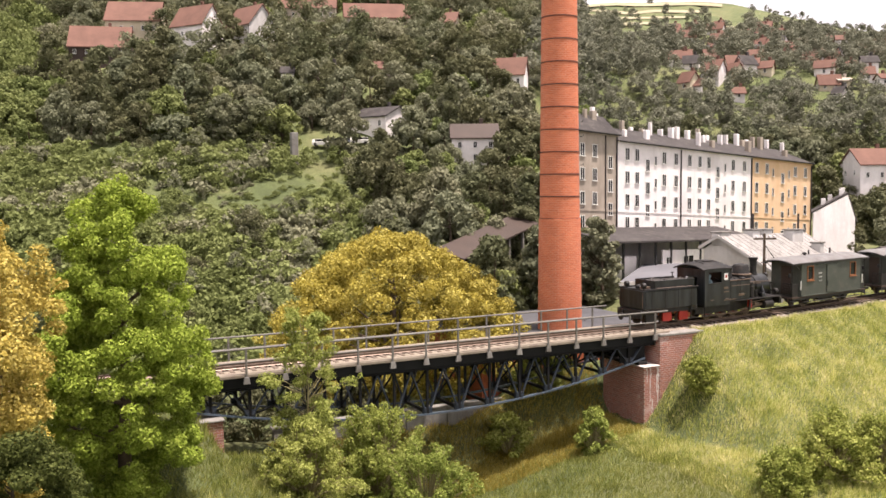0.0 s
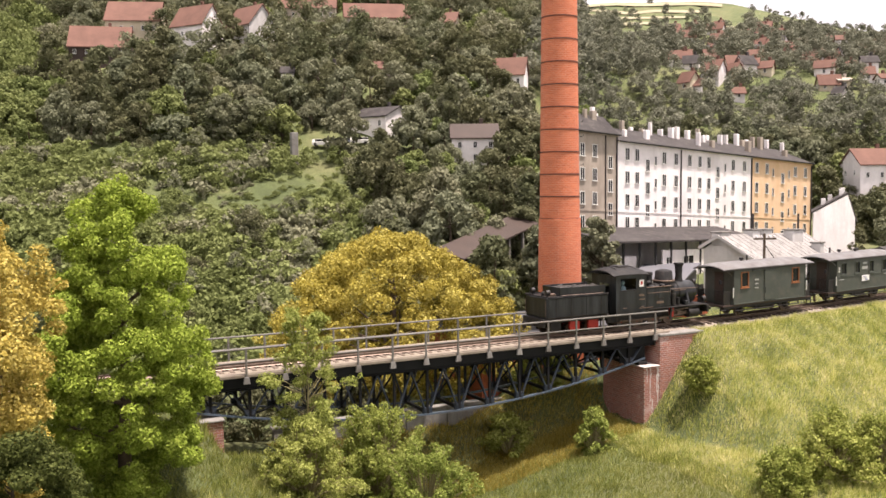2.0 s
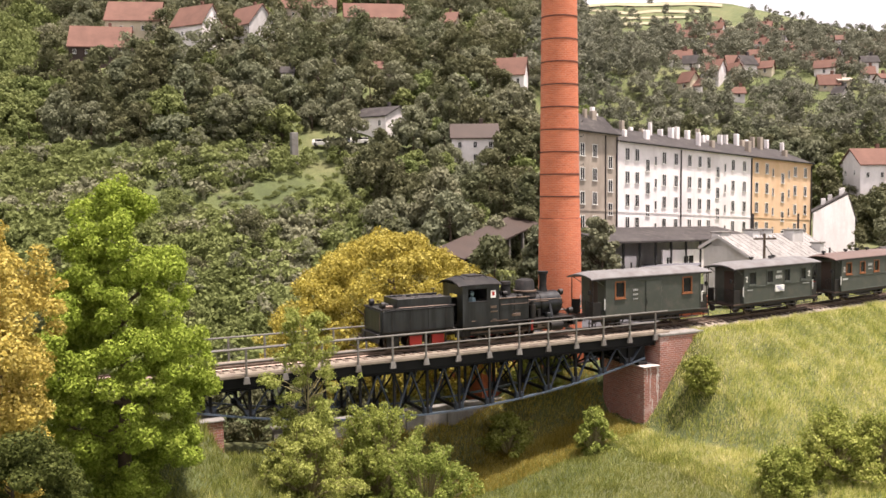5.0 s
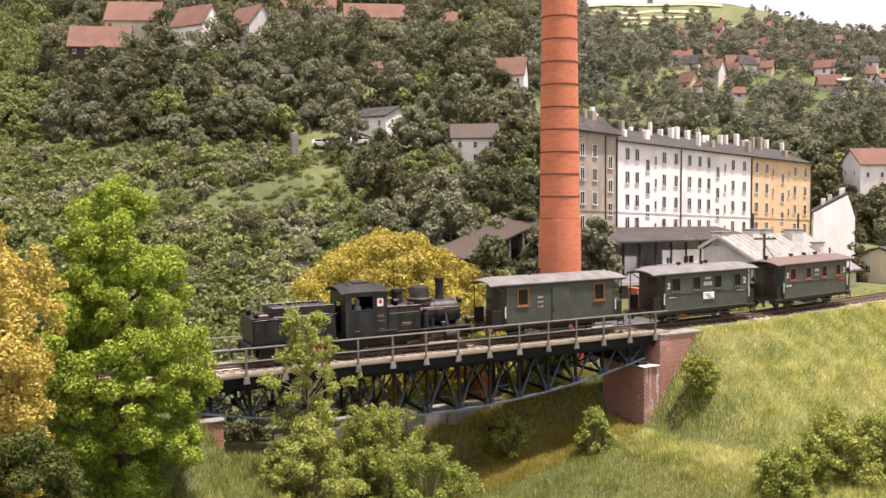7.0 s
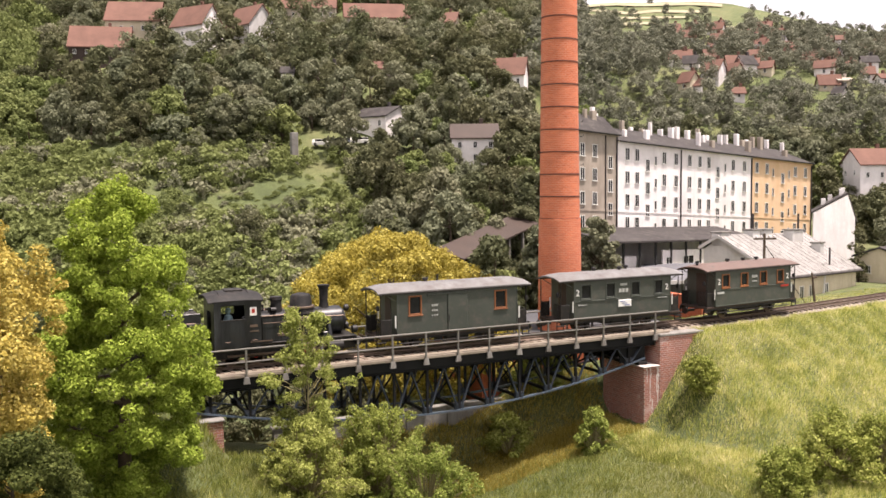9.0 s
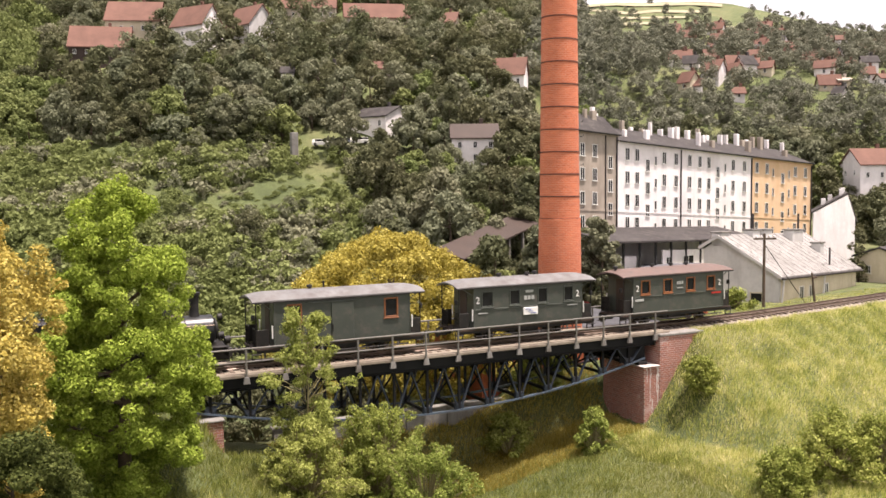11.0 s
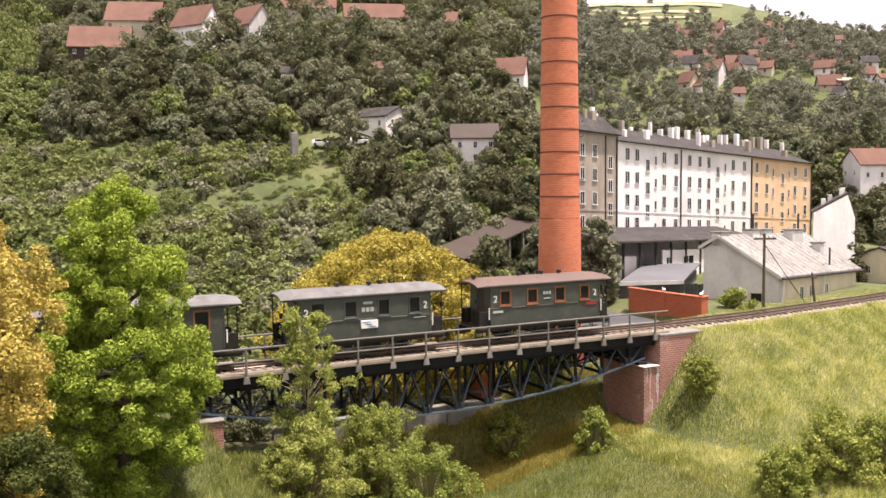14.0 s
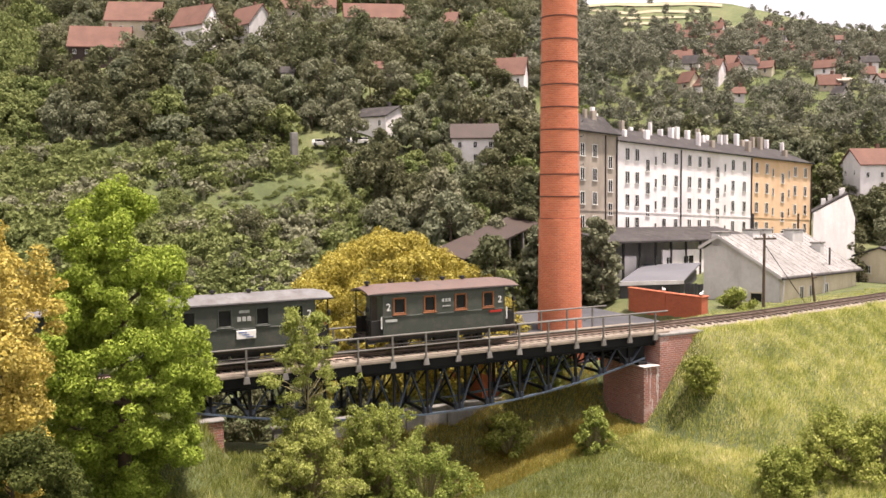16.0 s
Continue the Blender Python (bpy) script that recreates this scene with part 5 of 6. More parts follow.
part("bracket", M().box(-0.3, 0.1, -0.06, 0.06, 2.0, 2.12), BARK, sig)


def bird_on(x, y, z, rz):
    b = thing("seagull", (x, y, z), "tiny white painted gull perched on the wall coping", "bird", "gulls on the wall", rz)
    part("body", M().lathe([(0.0, -0.22), (0.08, -0.1), (0.1, 0.05), (0.05, 0.2), (0.0, 0.24)], 10, (0, 0, 0.14), "x"), WHITE, b, smooth=60)
    part("head", M().lathe([(0.0, 0.2), (0.05, 0.23), (0.06, 0.28), (0.0, 0.34)], 8, (0.2, 0, 0)), WHITE, b, smooth=60)
    part("leg", M().tube((0, 0.03, 0), (0, 0.03, 0.1), 0.012, n=5).tube((0, -0.03, 0), (0, -0.03, 0.1), 0.012, n=5), WINWOOD, b)


bird_on(30.1, 6.8, 0.72, 200)
bird_on(30.5, 3.7, 0.72, 20)


def house(x, y, z, rz, w, d, h, rise, wall_mat, roof_mat, label, gable_windows=True):
    ob = thing("house", (x, y, z), label, "house", "houses on the hillside", rz)
    part("wall", M().prism([(-d / 2, -2.0), (d / 2, -2.0), (d / 2, h), (0, h + rise), (-d / 2, h)], -w / 2, w / 2), wall_mat, ob)
    roof = part("roof", M().prism([(-d / 2 - 0.25, h - 0.25 * 2 * rise / d), (0, h + rise), (d / 2 + 0.25, h - 0.25 * 2 * rise / d), (d / 2 + 0.25, h + 0.14 - 0.25 * 2 * rise / d), (0, h + rise + 0.16), (-d / 2 - 0.25, h + 0.14 - 0.25 * 2 * rise / d)], -w / 2 - 0.2, w / 2 + 0.2), roof_mat, ob)
    part("chimney", M().box(w * 0.12, w * 0.12 + 0.4, 0.1, 0.5, h + rise - 0.4, h + rise + 0.7, 0.03), roof_mat, roof)
    ident = lambda a, b, c: (a, b, c)
    n = max(1, int(w / 1.5))
    for k in range(n):
        a = -w / 2 + w * (k + 0.5) / n
        for zz in ([h * 0.5] if h < 2.8 else [h * 0.28, h * 0.74]):
            window_on(ob, ident, a, zz, 0.42, 0.62, -d / 2)
    turn = lambda a, b, c: (b, a, c)
    for a in (-d * 0.22, d * 0.22) if gable_windows else ():
        window_on(ob, turn, a, h * 0.6, 0.36, 0.6, -w / 2)
    return ob


PALETTE = {"w": PINK_WHITE, "o": CREAM, "b": BEIGE, "g": GREYWALL, "t": TILE, "s": SLATE, "p": PLATFORM}
WORDS = {"w": "white", "o": "cream", "b": "beige", "g": "grey-blue", "t": "red-brown tiled", "s": "dark grey", "p": "brown"}
LEFT_HOUSES = [
    (9.6, 99.5, 27.8, -20, 7.5, 6.0, 4.4, 3.0, "ot"), (4.4, 96.5, 26.2, -14, 8.0, 5.6, 1.6, 3.0, "pt"), (17.0, 93, 26.6, -55, 6, 4.2, 4.6, 2.8, "wt"),
    (25.0, 93.8, 28.6, -68, 6, 4.8, 3.2, 2.9, "gt"), (37, 103, 34.6, -22, 9, 5, 2.2, 2.4, "bt"), (46.2, 95.2, 32.8, -18, 11, 5, 1.8, 2.4, "bt"),
    (53.3, 85.2, 31.2, -40, 3.6, 3.6, 1.6, 1.6, "bt"), (51.7, 63.7, 20.6, -40, 4.6, 3.8, 1.8, 2.2, "wt")]
MID_HOUSES = [
    (36.3, 71, 21.8, -30, 3.4, 3, 1.5, 1.0, "bt"), (30.5, 56.5, 14.3, -62, 5.2, 5.0, 1.5, 1.1, "ws"), (36, 44.3, 10.1, -25, 4.8, 4, 2.8, 1.4, "wp"),
    (25.3, 76.1, 21.7, -20, 1.6, 1.6, 1.3, 0.7, "ws"), (30.8, 75, 22.3, -35, 2.6, 2.2, 1.2, 0.8, "ws")]
RIGHT_HOUSES = [
    (83.2, 64.6, 21.7, -85, 3.4, 2.8, 1.8, 1.9, "ot"), (88.8, 65.4, 23.6, -70, 4.0, 3.4, 2.0, 2.0, "wt"), (94, 66.3, 25.2, -30, 4, 3.2, 1.6, 1.7, "wt"),
    (104, 72, 27.5, -25, 4, 3.2, 1.6, 1.6, "wt"), (104.7, 85.8, 30.7, -20, 4, 3, 1.6, 1.0, "gs"), (88.1, 59.6, 20.3, -30, 2.3, 2, 1.0, 1.0, "wt"),
    (104, 54.7, 21.8, -20, 3, 2.2, 1.5, 0.5, "ob"), (101.3, 52.9, 20.1, -80, 2.2, 2.2, 1.0, 1.2, "ws"), (109.4, 54.7, 23.2, -40, 2.4, 2.2, 1.4, 1.3, "wt")]
FAR_HOUSES = [
    (109.8, 52.5, 22.2, -15, 2, 2, 1.5, 0.8, "wt"), (109.8, 62.8, 26.1, -25, 2.6, 2, 1.0, 0.8, "ws"), (110.2, 58.9, 25.3, -35, 2.6, 2, 1.0, 0.8, "wt"),
    (119, 80.2, 31.1, -30, 3, 2.4, 1.2, 0.8, "ws"), (108.6, 85.6, 31.1, -20, 5.2, 3.2, 1.4, 1.5, "bt"), (97.2, 63, 24.5, -60, 2.8, 2.6, 1.4, 1.3, "ot"),
    (116, 70, 28.8, -30, 3, 2.4, 1.3, 1.0, "wt"), (122, 66, 29, -10, 3, 2.4, 1.3, 1.0, "wt"), (128, 75, 32.5, -40, 3, 2.4, 1.3, 1.0, "wt")]
RIGHT_HOUSES = [r[:4] + tuple(v * 0.72 for v in r[4:8]) + r[8:] for r in RIGHT_HOUSES]
FAR_HOUSES = [r[:4] + tuple(v * 0.72 for v in r[4:8]) + r[8:] for r in FAR_HOUSES]
for row in LEFT_HOUSES + MID_HOUSES + RIGHT_HOUSES + FAR_HOUSES[:9]:
    code = row[8]
    house(*row[:8], PALETTE[code[0]], PALETTE[code[1]], f"{WORDS[code[0]]} house with {WORDS[code[1]]} gable roof among hillside trees")
village = random.Random(9)
for k in range(56):
    aw, q = village.uniform(134, 196), village.uniform(0.25, 0.52)
    x, y = plan(q * aw, aw)
    code = village.choice(("wt", "wt", "ot", "ws", "bt"))
    row = (x, y, hill(q * aw, aw) - 0.1, village.uniform(-90, 0), village.uniform(1.7, 3.2), village.uniform(1.5, 2.0), village.uniform(0.9, 1.5), village.uniform(0.8, 1.3), code)
    FAR_HOUSES.append(row)
    house(*row[:8], PALETTE[code[0]], PALETTE[code[1]], f"small {WORDS[code[0]]} house with {WORDS[code[1]]} gable roof in the distant village")
# open fields on the far ridge
STUBBLE = surface("stubble_field", (0.34, 0.305, 0.20), (0.25, 0.235, 0.15), 0.95, big=0.08, fine=0.8, spec=0.1)
for q0, q1, a0, a1 in ((0.09, 0.24, 198, 203), (0.10, 0.27, 209, 213), (0.12, 0.29, 221, 227), (0.14, 0.31, 238, 246), (0.41, 0.5, 206, 211), (0.44, 0.56, 220, 227), (0.30, 0.38, 192, 197)):
    m, n = M(), 16
    for i in range(n + 1):
        for a in (a0, (a0 + a1) / 2, a1):
            aw = a + 5 * noise.noise(Vector((i * 0.3, a0, 1)))
            qq = q0 + (q1 - q0) * i / n
            x, y = plan(qq * aw, aw)
            m.v.append((x, y, hill(qq * aw, aw) + 0.3))
    m.f = [(i * 3 + k, i * 3 + k + 1, i * 3 + k + 4, i * 3 + k + 3) for i in range(n) for k in range(2)]
    solid("field", m, STUBBLE, "pale stubble field on the far ridge", "field")
# white gable house at the end of the street
def gable_house():
    fn = slanted((54.4, 16.0, -1.0), (1.0, 0.0), (0.74, 0.67))
    h = thing("house", (0, 0, 0), "tall plain white gable house with steep dark roof", "house")
    part("wall", M().prism([(0.0, 0.0), (5.25, 0.0), (5.25, 5.6), (4.25, 7.7), (0.0, 6.2)], 0, 6.0).bent(lambda a, b, c: fn(b, a, c)), PINK_WHITE, h)
    roof = part("roof", M().prism([(5.5, 5.2), (4.25, 7.75), (-0.25, 6.15), (-0.25, 6.3), (4.25, 7.95), (5.6, 5.3)], 0.05, 6.3).bent(lambda a, b, c: fn(b, a, c)), SLATE, h, "dark felt roof")
    for a, b in ((1.3, 3.4), (2.2, 4.4), (3.6, 3.0), (3.9, 5.2)):
        part("chimney", M().box(a - 0.3, a + 0.3, b - 0.3, b + 0.3, 6.2, 6.9 + a * 0.37, 0.03).bent(fn), GREYWALL, roof, "rendered chimney stack")


gable_house()
house(87, 36, 7.4, -20, 5.5, 4.5, 2.6, 1.8, PINK_WHITE, TILE, "white house with red-brown tiled roof above the street")
house(57.5, 10.5, -0.9, 15, 5, 4, 2.6, 0.7, CREAM, SLATE, "low cream shed with dark roof beside the line")
post = thing("concrete_post", (18.7, 52.2, 10.0), "weathered square concrete post on the hillside", "post")
part("shaft", M().box(-0.36, 0.36, -0.36, 0.36, -1, 3.7, 0.05), CONCRETE, post)


def parked_car(x, y, z, rz, mat, label):
    c = thing("parked_car", (x, y, z), label, "car", "cars on the hillside", rz)
    c.scale = (0.6, 0.6, 0.65)
    part("body", M().prism([(-0.75, 0.25), (0.75, 0.25), (0.75, 0.75), (0.6, 0.8), (0.5, 1.2), (-0.5, 1.2), (-0.6, 0.8), (-0.75, 0.75)], -1.7, 1.7), mat, c)
    part("windscreen", M().prism([(-0.62, 0.82), (0.62, 0.82), (0.53, 1.15), (-0.53, 1.15)], -1.2, 1.72), PANE, c)
    for a in (-1.1, 1.1):
        for b in (-0.75, 0.6):
            part("wheel", M().lathe([(0.0, b), (0.3, b), (0.3, b + 0.15), (0.0, b + 0.15)], 12, (a, 0, 0.3), "y"), CHASSIS, c)


BLUEGREY = surface("blue_grey_car_paint", (0.22, 0.25, 0.31), None, 0.3, bmp=0.02)
for i, (x, y) in enumerate(((22.6, 54.6), (24.6, 53.9), (26.4, 53.2), (24.4, 70.5), (21.6, 71.5))):
    side, away = (x - OX) * SIDE[0] + (y - OY) * SIDE[1], (x - OX) * AWAY[0] + (y - OY) * AWAY[1]
    parked_car(x, y, hill(side, away) + 0.1, -30 + i * 7, (WHITE, BLUEGREY, WHITE, CHASSIS, BLUEGREY)[i], ("white", "blue-grey", "white", "dark", "blue-grey")[i] + " car parked on the hillside clearing")


# ---- trees and bushes ----
def limb_tree(m, base, top, r, rng, spread, n):
    """Trunk with bends, and limbs that rise to the crown."""
    pts = [Vector(base)]
    for k in range(1, 5):
        q = Vector(base).lerp(Vector(top), k / 4)
        pts.append(q + Vector((rng.uniform(-0.15, 0.15), rng.uniform(-0.15, 0.15), 0)) * (k < 4))
    for k in range(4):
        m.tube(pts[k], pts[k + 1], r * (1 - k * 0.22), r * (1 - (k + 1) * 0.22), 8)
    for k in range(n):
        t = rng.uniform(0.25, 0.95)
        p = Vector(base).lerp(Vector(top), t)
        a = rng.uniform(0, 2 * math.pi)
        d = Vector((math.cos(a), math.sin(a), rng.uniform(0.25, 0.8)))
        ln = spread * rng.uniform(0.5, 1.0) * (1.15 - t)
        q = p + d * ln * 0.55
        e = q + (d + Vector((rng.uniform(-0.4, 0.4), rng.uniform(-0.4, 0.4), 0.3))) * ln * 0.5
        m.tube(p, q, r * 0.32, r * 0.2, 5)
        m.tube(q, e, r * 0.2, r * 0.06, 5)
    return m


def crown_tree(name, at, label, env, n_clumps, clump_r, n_leaf, leaf, mat, seed, trunk_r, spread, bark=None, category="tree", lo=0.3, limbs=16):
    """env: list of (height, radius) of the crown's outline above the foot."""
    rng = random.Random(seed)
    nr = np.random.default_rng(seed)
    t = thing(name, at, label, category)
    zs, rs = [e[0] for e in env], [e[1] for e in env]
    part("trunk", limb_tree(M(), (0, 0, -0.4), (0, 0, zs[-1] * 0.85), trunk_r, rng, spread, limbs), bark or BARK, t, smooth=60)
    cl = []
    while len(cl) < n_clumps:
        z = rng.uniform(zs[0], zs[-1])
        rm = float(np.interp(z, zs, rs))
        if rng.random() > rm / max(rs):
            continue
        a, q = rng.uniform(0, 2 * math.pi), rng.uniform(lo, 1) ** 0.6
        wob = 1 + 0.22 * noise.noise(Vector((math.cos(a) * 1.3, math.sin(a) * 1.3, z * 0.35 + seed)))
        rr = clump_r * rng.uniform(0.55, 1.35)
        cl.append((math.cos(a) * q * rm * wob, math.sin(a) * q * rm * wob, z, rr))
    part("crown", quads_mesh("crown", flakes(nr, clump_points(nr, cl, n_leaf), leaf), mat), None, t)
    return t


crown_tree("green_tree", (-5.6, -6.4, -3.9), "tall bright green broadleaf model tree beside the bridge", [(0.9, 1.5), (2.4, 2.5), (3.4, 3.1), (4.4, 3.6), (5.6, 3.4), (7, 3.0), (8.6, 2.3), (10.3, 1.6), (11.6, 0.8), (12.2, 0.2)], 430, 0.42, 170000, 0.06, LEAF_BRIGHT, 11, 0.3, 3.6, lo=0.2)
crown_tree("amber_tree", (-10.6, -11.3, -4.2), "rounded amber-yellow autumn model tree", [(2.6, 1.6), (4.4, 2.4), (6.0, 2.7), (7.8, 3.0), (9.8, 2.6), (11.4, 1.7), (12.4, 0.7)], 300, 0.45, 105000, 0.06, LEAF_AMBER, 12, 0.28, 3.0)
crown_tree("golden_tree", (11.9, 10.0, -5.0), "broad golden-yellow oak with domed crown behind the bridge", [(0.5, 4.8), (2.0, 7.2), (3.9, 7.9), (5.6, 7.3), (7.4, 5.7), (9.0, 3.0), (10.1, 0.9)], 640, 0.62, 150000, 0.09, LEAF_GOLD, 13, 0.45, 6.8, lo=0.35)


def wispy_bush(name, at, label, env, n_stem, n_leaf, leaf, mat, seed, category="bush", stem_r=0.035, droop=0.2, tuft=0.26, root=0.35):
    """A loose bush of thin stems with small tufts of leaves."""
    rng = random.Random(seed)
    nr = np.random.default_rng(seed)
    t = thing(name, at, label, category)
    zs, rs = [e[0] for e in env], [e[1] for e in env]
    m, cl = M(), []
    for k in range(n_stem):
        z = rng.uniform(zs[0], zs[-1])
        rm = float(np.interp(z, zs, rs))
        a, q = rng.uniform(0, 2 * math.pi), rng.uniform(0.15, 1) ** 0.6
        e = Vector((math.cos(a) * rm * q, math.sin(a) * rm * q, z))
        s = Vector((e.x * 0.12, e.y * 0.12, max(-0.2, z * root - 0.3)))
        mid = s.lerp(e, 0.55) + Vector((rng.uniform(-0.2, 0.2), rng.uniform(-0.2, 0.2), droop))
        m.tube(s, mid, stem_r, stem_r * 0.7, 5).tube(mid, e, stem_r * 0.7, stem_r * 0.3, 5)
        for u in (0.35, 0.6, 0.8, 1.0):
            p = mid.lerp(e, u) + Vector((rng.uniform(-0.2, 0.2), rng.uniform(-0.2, 0.2), rng.uniform(-0.1, 0.12)))
            cl.append((p.x, p.y, p.z, tuft * rng.uniform(0.5, 1.3)))
    part("twig_frame", m, TWIG, t)
    part("foliage", quads_mesh("foliage", flakes(nr, clump_points(nr, cl, n_leaf), leaf), mat), None, t)
    return t


def foot(x, y):
    return (x, y, ground_z(x, y))


crown_tree("young_tree", (-8.9, -10.2, -4.0), "low dark green young tree beneath the taller trees", [(0.4, 1.3), (1.6, 1.9), (2.8, 1.5), (3.6, 0.7)], 110, 0.4, 40000, 0.06, LEAF_SHADED, 14, 0.15, 1.8)
crown_tree("willow", (26.6, 15.4, -1.5), "drooping grey-green willow beside the tall chimney", [(0.6, 1.6), (2.0, 2.1), (4.2, 1.9), (6.0, 1.0), (6.8, 0.3)], 90, 0.5, 9000, 0.2, LEAF_FARGREY, 15, 0.2, 1.8)
crown_tree("young_tree", (-9.25, -16.3, -3.6), "dark green young tree before the taller trees", [(1.6, 1.0), (3.0, 1.45), (4.2, 1.3), (5.0, 0.9), (5.6, 0.3)], 80, 0.42, 50000, 0.05, LEAF_SHADED, 14, 0.12, 1.4)
crown_tree("willow", (30.0, 13.8, -1.5), "drooping grey-green willow beside the tall chimney", [(0.4, 1.4), (2.0, 1.7), (4.2, 1.6), (6.0, 1.0), (6.9, 0.3)], 90, 0.45, 9000, 0.17, LEAF_FARGREY, 15, 0.2, 1.8)
sh = wispy_bush("slender_shrub", (1.5, -5.4, -4.1), "slender pale green shrub on a thin stem before the bridge", [(2.0, 0.7), (2.9, 1.7), (4.3, 2.3), (5.2, 1.3), (6.3, 1.3), (7.1, 0.6)], 70, 17000, 0.055, LEAF_SHRUB, 21, "shrub", 0.022, 0.12, 0.23, 0.9)
part("stem", limb_tree(M(), (0.2, 0, -0.5), (0, 0, 6.2), 0.08, random.Random(3), 1.2, 6), TWIG, sh)
wispy_bush("thicket", foot(4.6, -5.2), "dense grey-green thicket on the valley floor", [(0.4, 2.6), (2.0, 2.7), (3.2, 2.0), (4.1, 0.9)], 150, 44000, 0.05, LEAF_BUSH, 22, tuft=0.24)
wispy_bush("thicket", foot(1.0, -7.0), "dense grey-green thicket on the valley floor", [(0.2, 2.2), (1.2, 2.2), (2.2, 1.4), (2.9, 0.6)], 110, 30000, 0.048, LEAF_SHRUB, 23, tuft=0.22)
wispy_bush("thicket", foot(5.6, -8.0), "grey-green undergrowth on the valley floor", [(0.3, 2.0), (1.8, 2.2), (3.0, 1.6), (3.6, 0.6)], 90, 24000, 0.048, LEAF_BUSH, 33, tuft=0.24)
wispy_bush("bush", foot(17.8, -2.5), "small loose green bush in the shade of the pier", [(0.1, 0.8), (0.9, 1.1), (1.8, 0.8), (2.3, 0.3)], 44, 5500, 0.075, LEAF_BUSH, 24, tuft=0.22)
wispy_bush("bush", foot(23.4, -4.2), "green bush on the embankment beside the brick pier", [(0.1, 1.0), (0.7, 1.1), (1.3, 0.8), (1.7, 0.3)], 60, 9000, 0.065, LEAF_BUSH, 25, tuft=0.24)
wispy_bush("bush", foot(14.6, 0.9), "olive bush beneath the bridge", [(0.1, 1.5), (0.8, 1.7), (1.6, 1.1), (2.1, 0.5)], 60, 8000, 0.075, LEAF_SHRUB, 26, tuft=0.22)
for bx, by, wide, tall, seed in ((22.9, -12.9, 2.0, 2.9, 27), (25.6, -13.2, 2.0, 2.7, 34), (20.6, -12.6, 1.5, 1.8, 28), (28.2, -12.6, 1.6, 2.0, 35)):
    wispy_bush("bush", foot(bx, by), "loose spreading green bush on the grassy slope", [(0.1, wide), (tall * 0.35, wide), (tall * 0.7, wide * 0.65), (tall, wide * 0.25)], 84, 13000, 0.066, LEAF_BUSH, seed, tuft=0.25)
for i, (bx, by) in enumerate(((-0.4, 3.6), (1.9, 4.6), (4.4, 4.2), (-2.6, 4.8), (7.2, 4.4))):
    wispy_bush("bush", foot(bx, by), "dark undergrowth bush behind the bridge", [(0.1, 1.4), (1.0, 1.7), (2.0, 1.2), (2.9, 0.5)], 44, 5000, 0.085, LEAF_FAR, 50 + i)
wispy_bush("bush", (34.3, 4.6, -0.8), "loose green bush before the house gable", [(0.1, 0.9), (0.8, 1.2), (1.4, 0.8), (1.7, 0.4)], 40, 2600, 0.11, LEAF_SHRUB, 29)
wispy_bush("bush", foot(17.6, 2.6), "olive bush against the factory wall", [(0.1, 2.0), (0.9, 2.2), (1.9, 1.5), (2.5, 0.6)], 80, 11000, 0.08, LEAF_SHRUB, 31)
wispy_bush("bush", foot(8.6, 1.2), "dark bush beneath the bridge", [(0.1, 1.5), (0.7, 1.6), (1.3, 0.8)], 50, 5500, 0.08, LEAF_BUSH, 30)


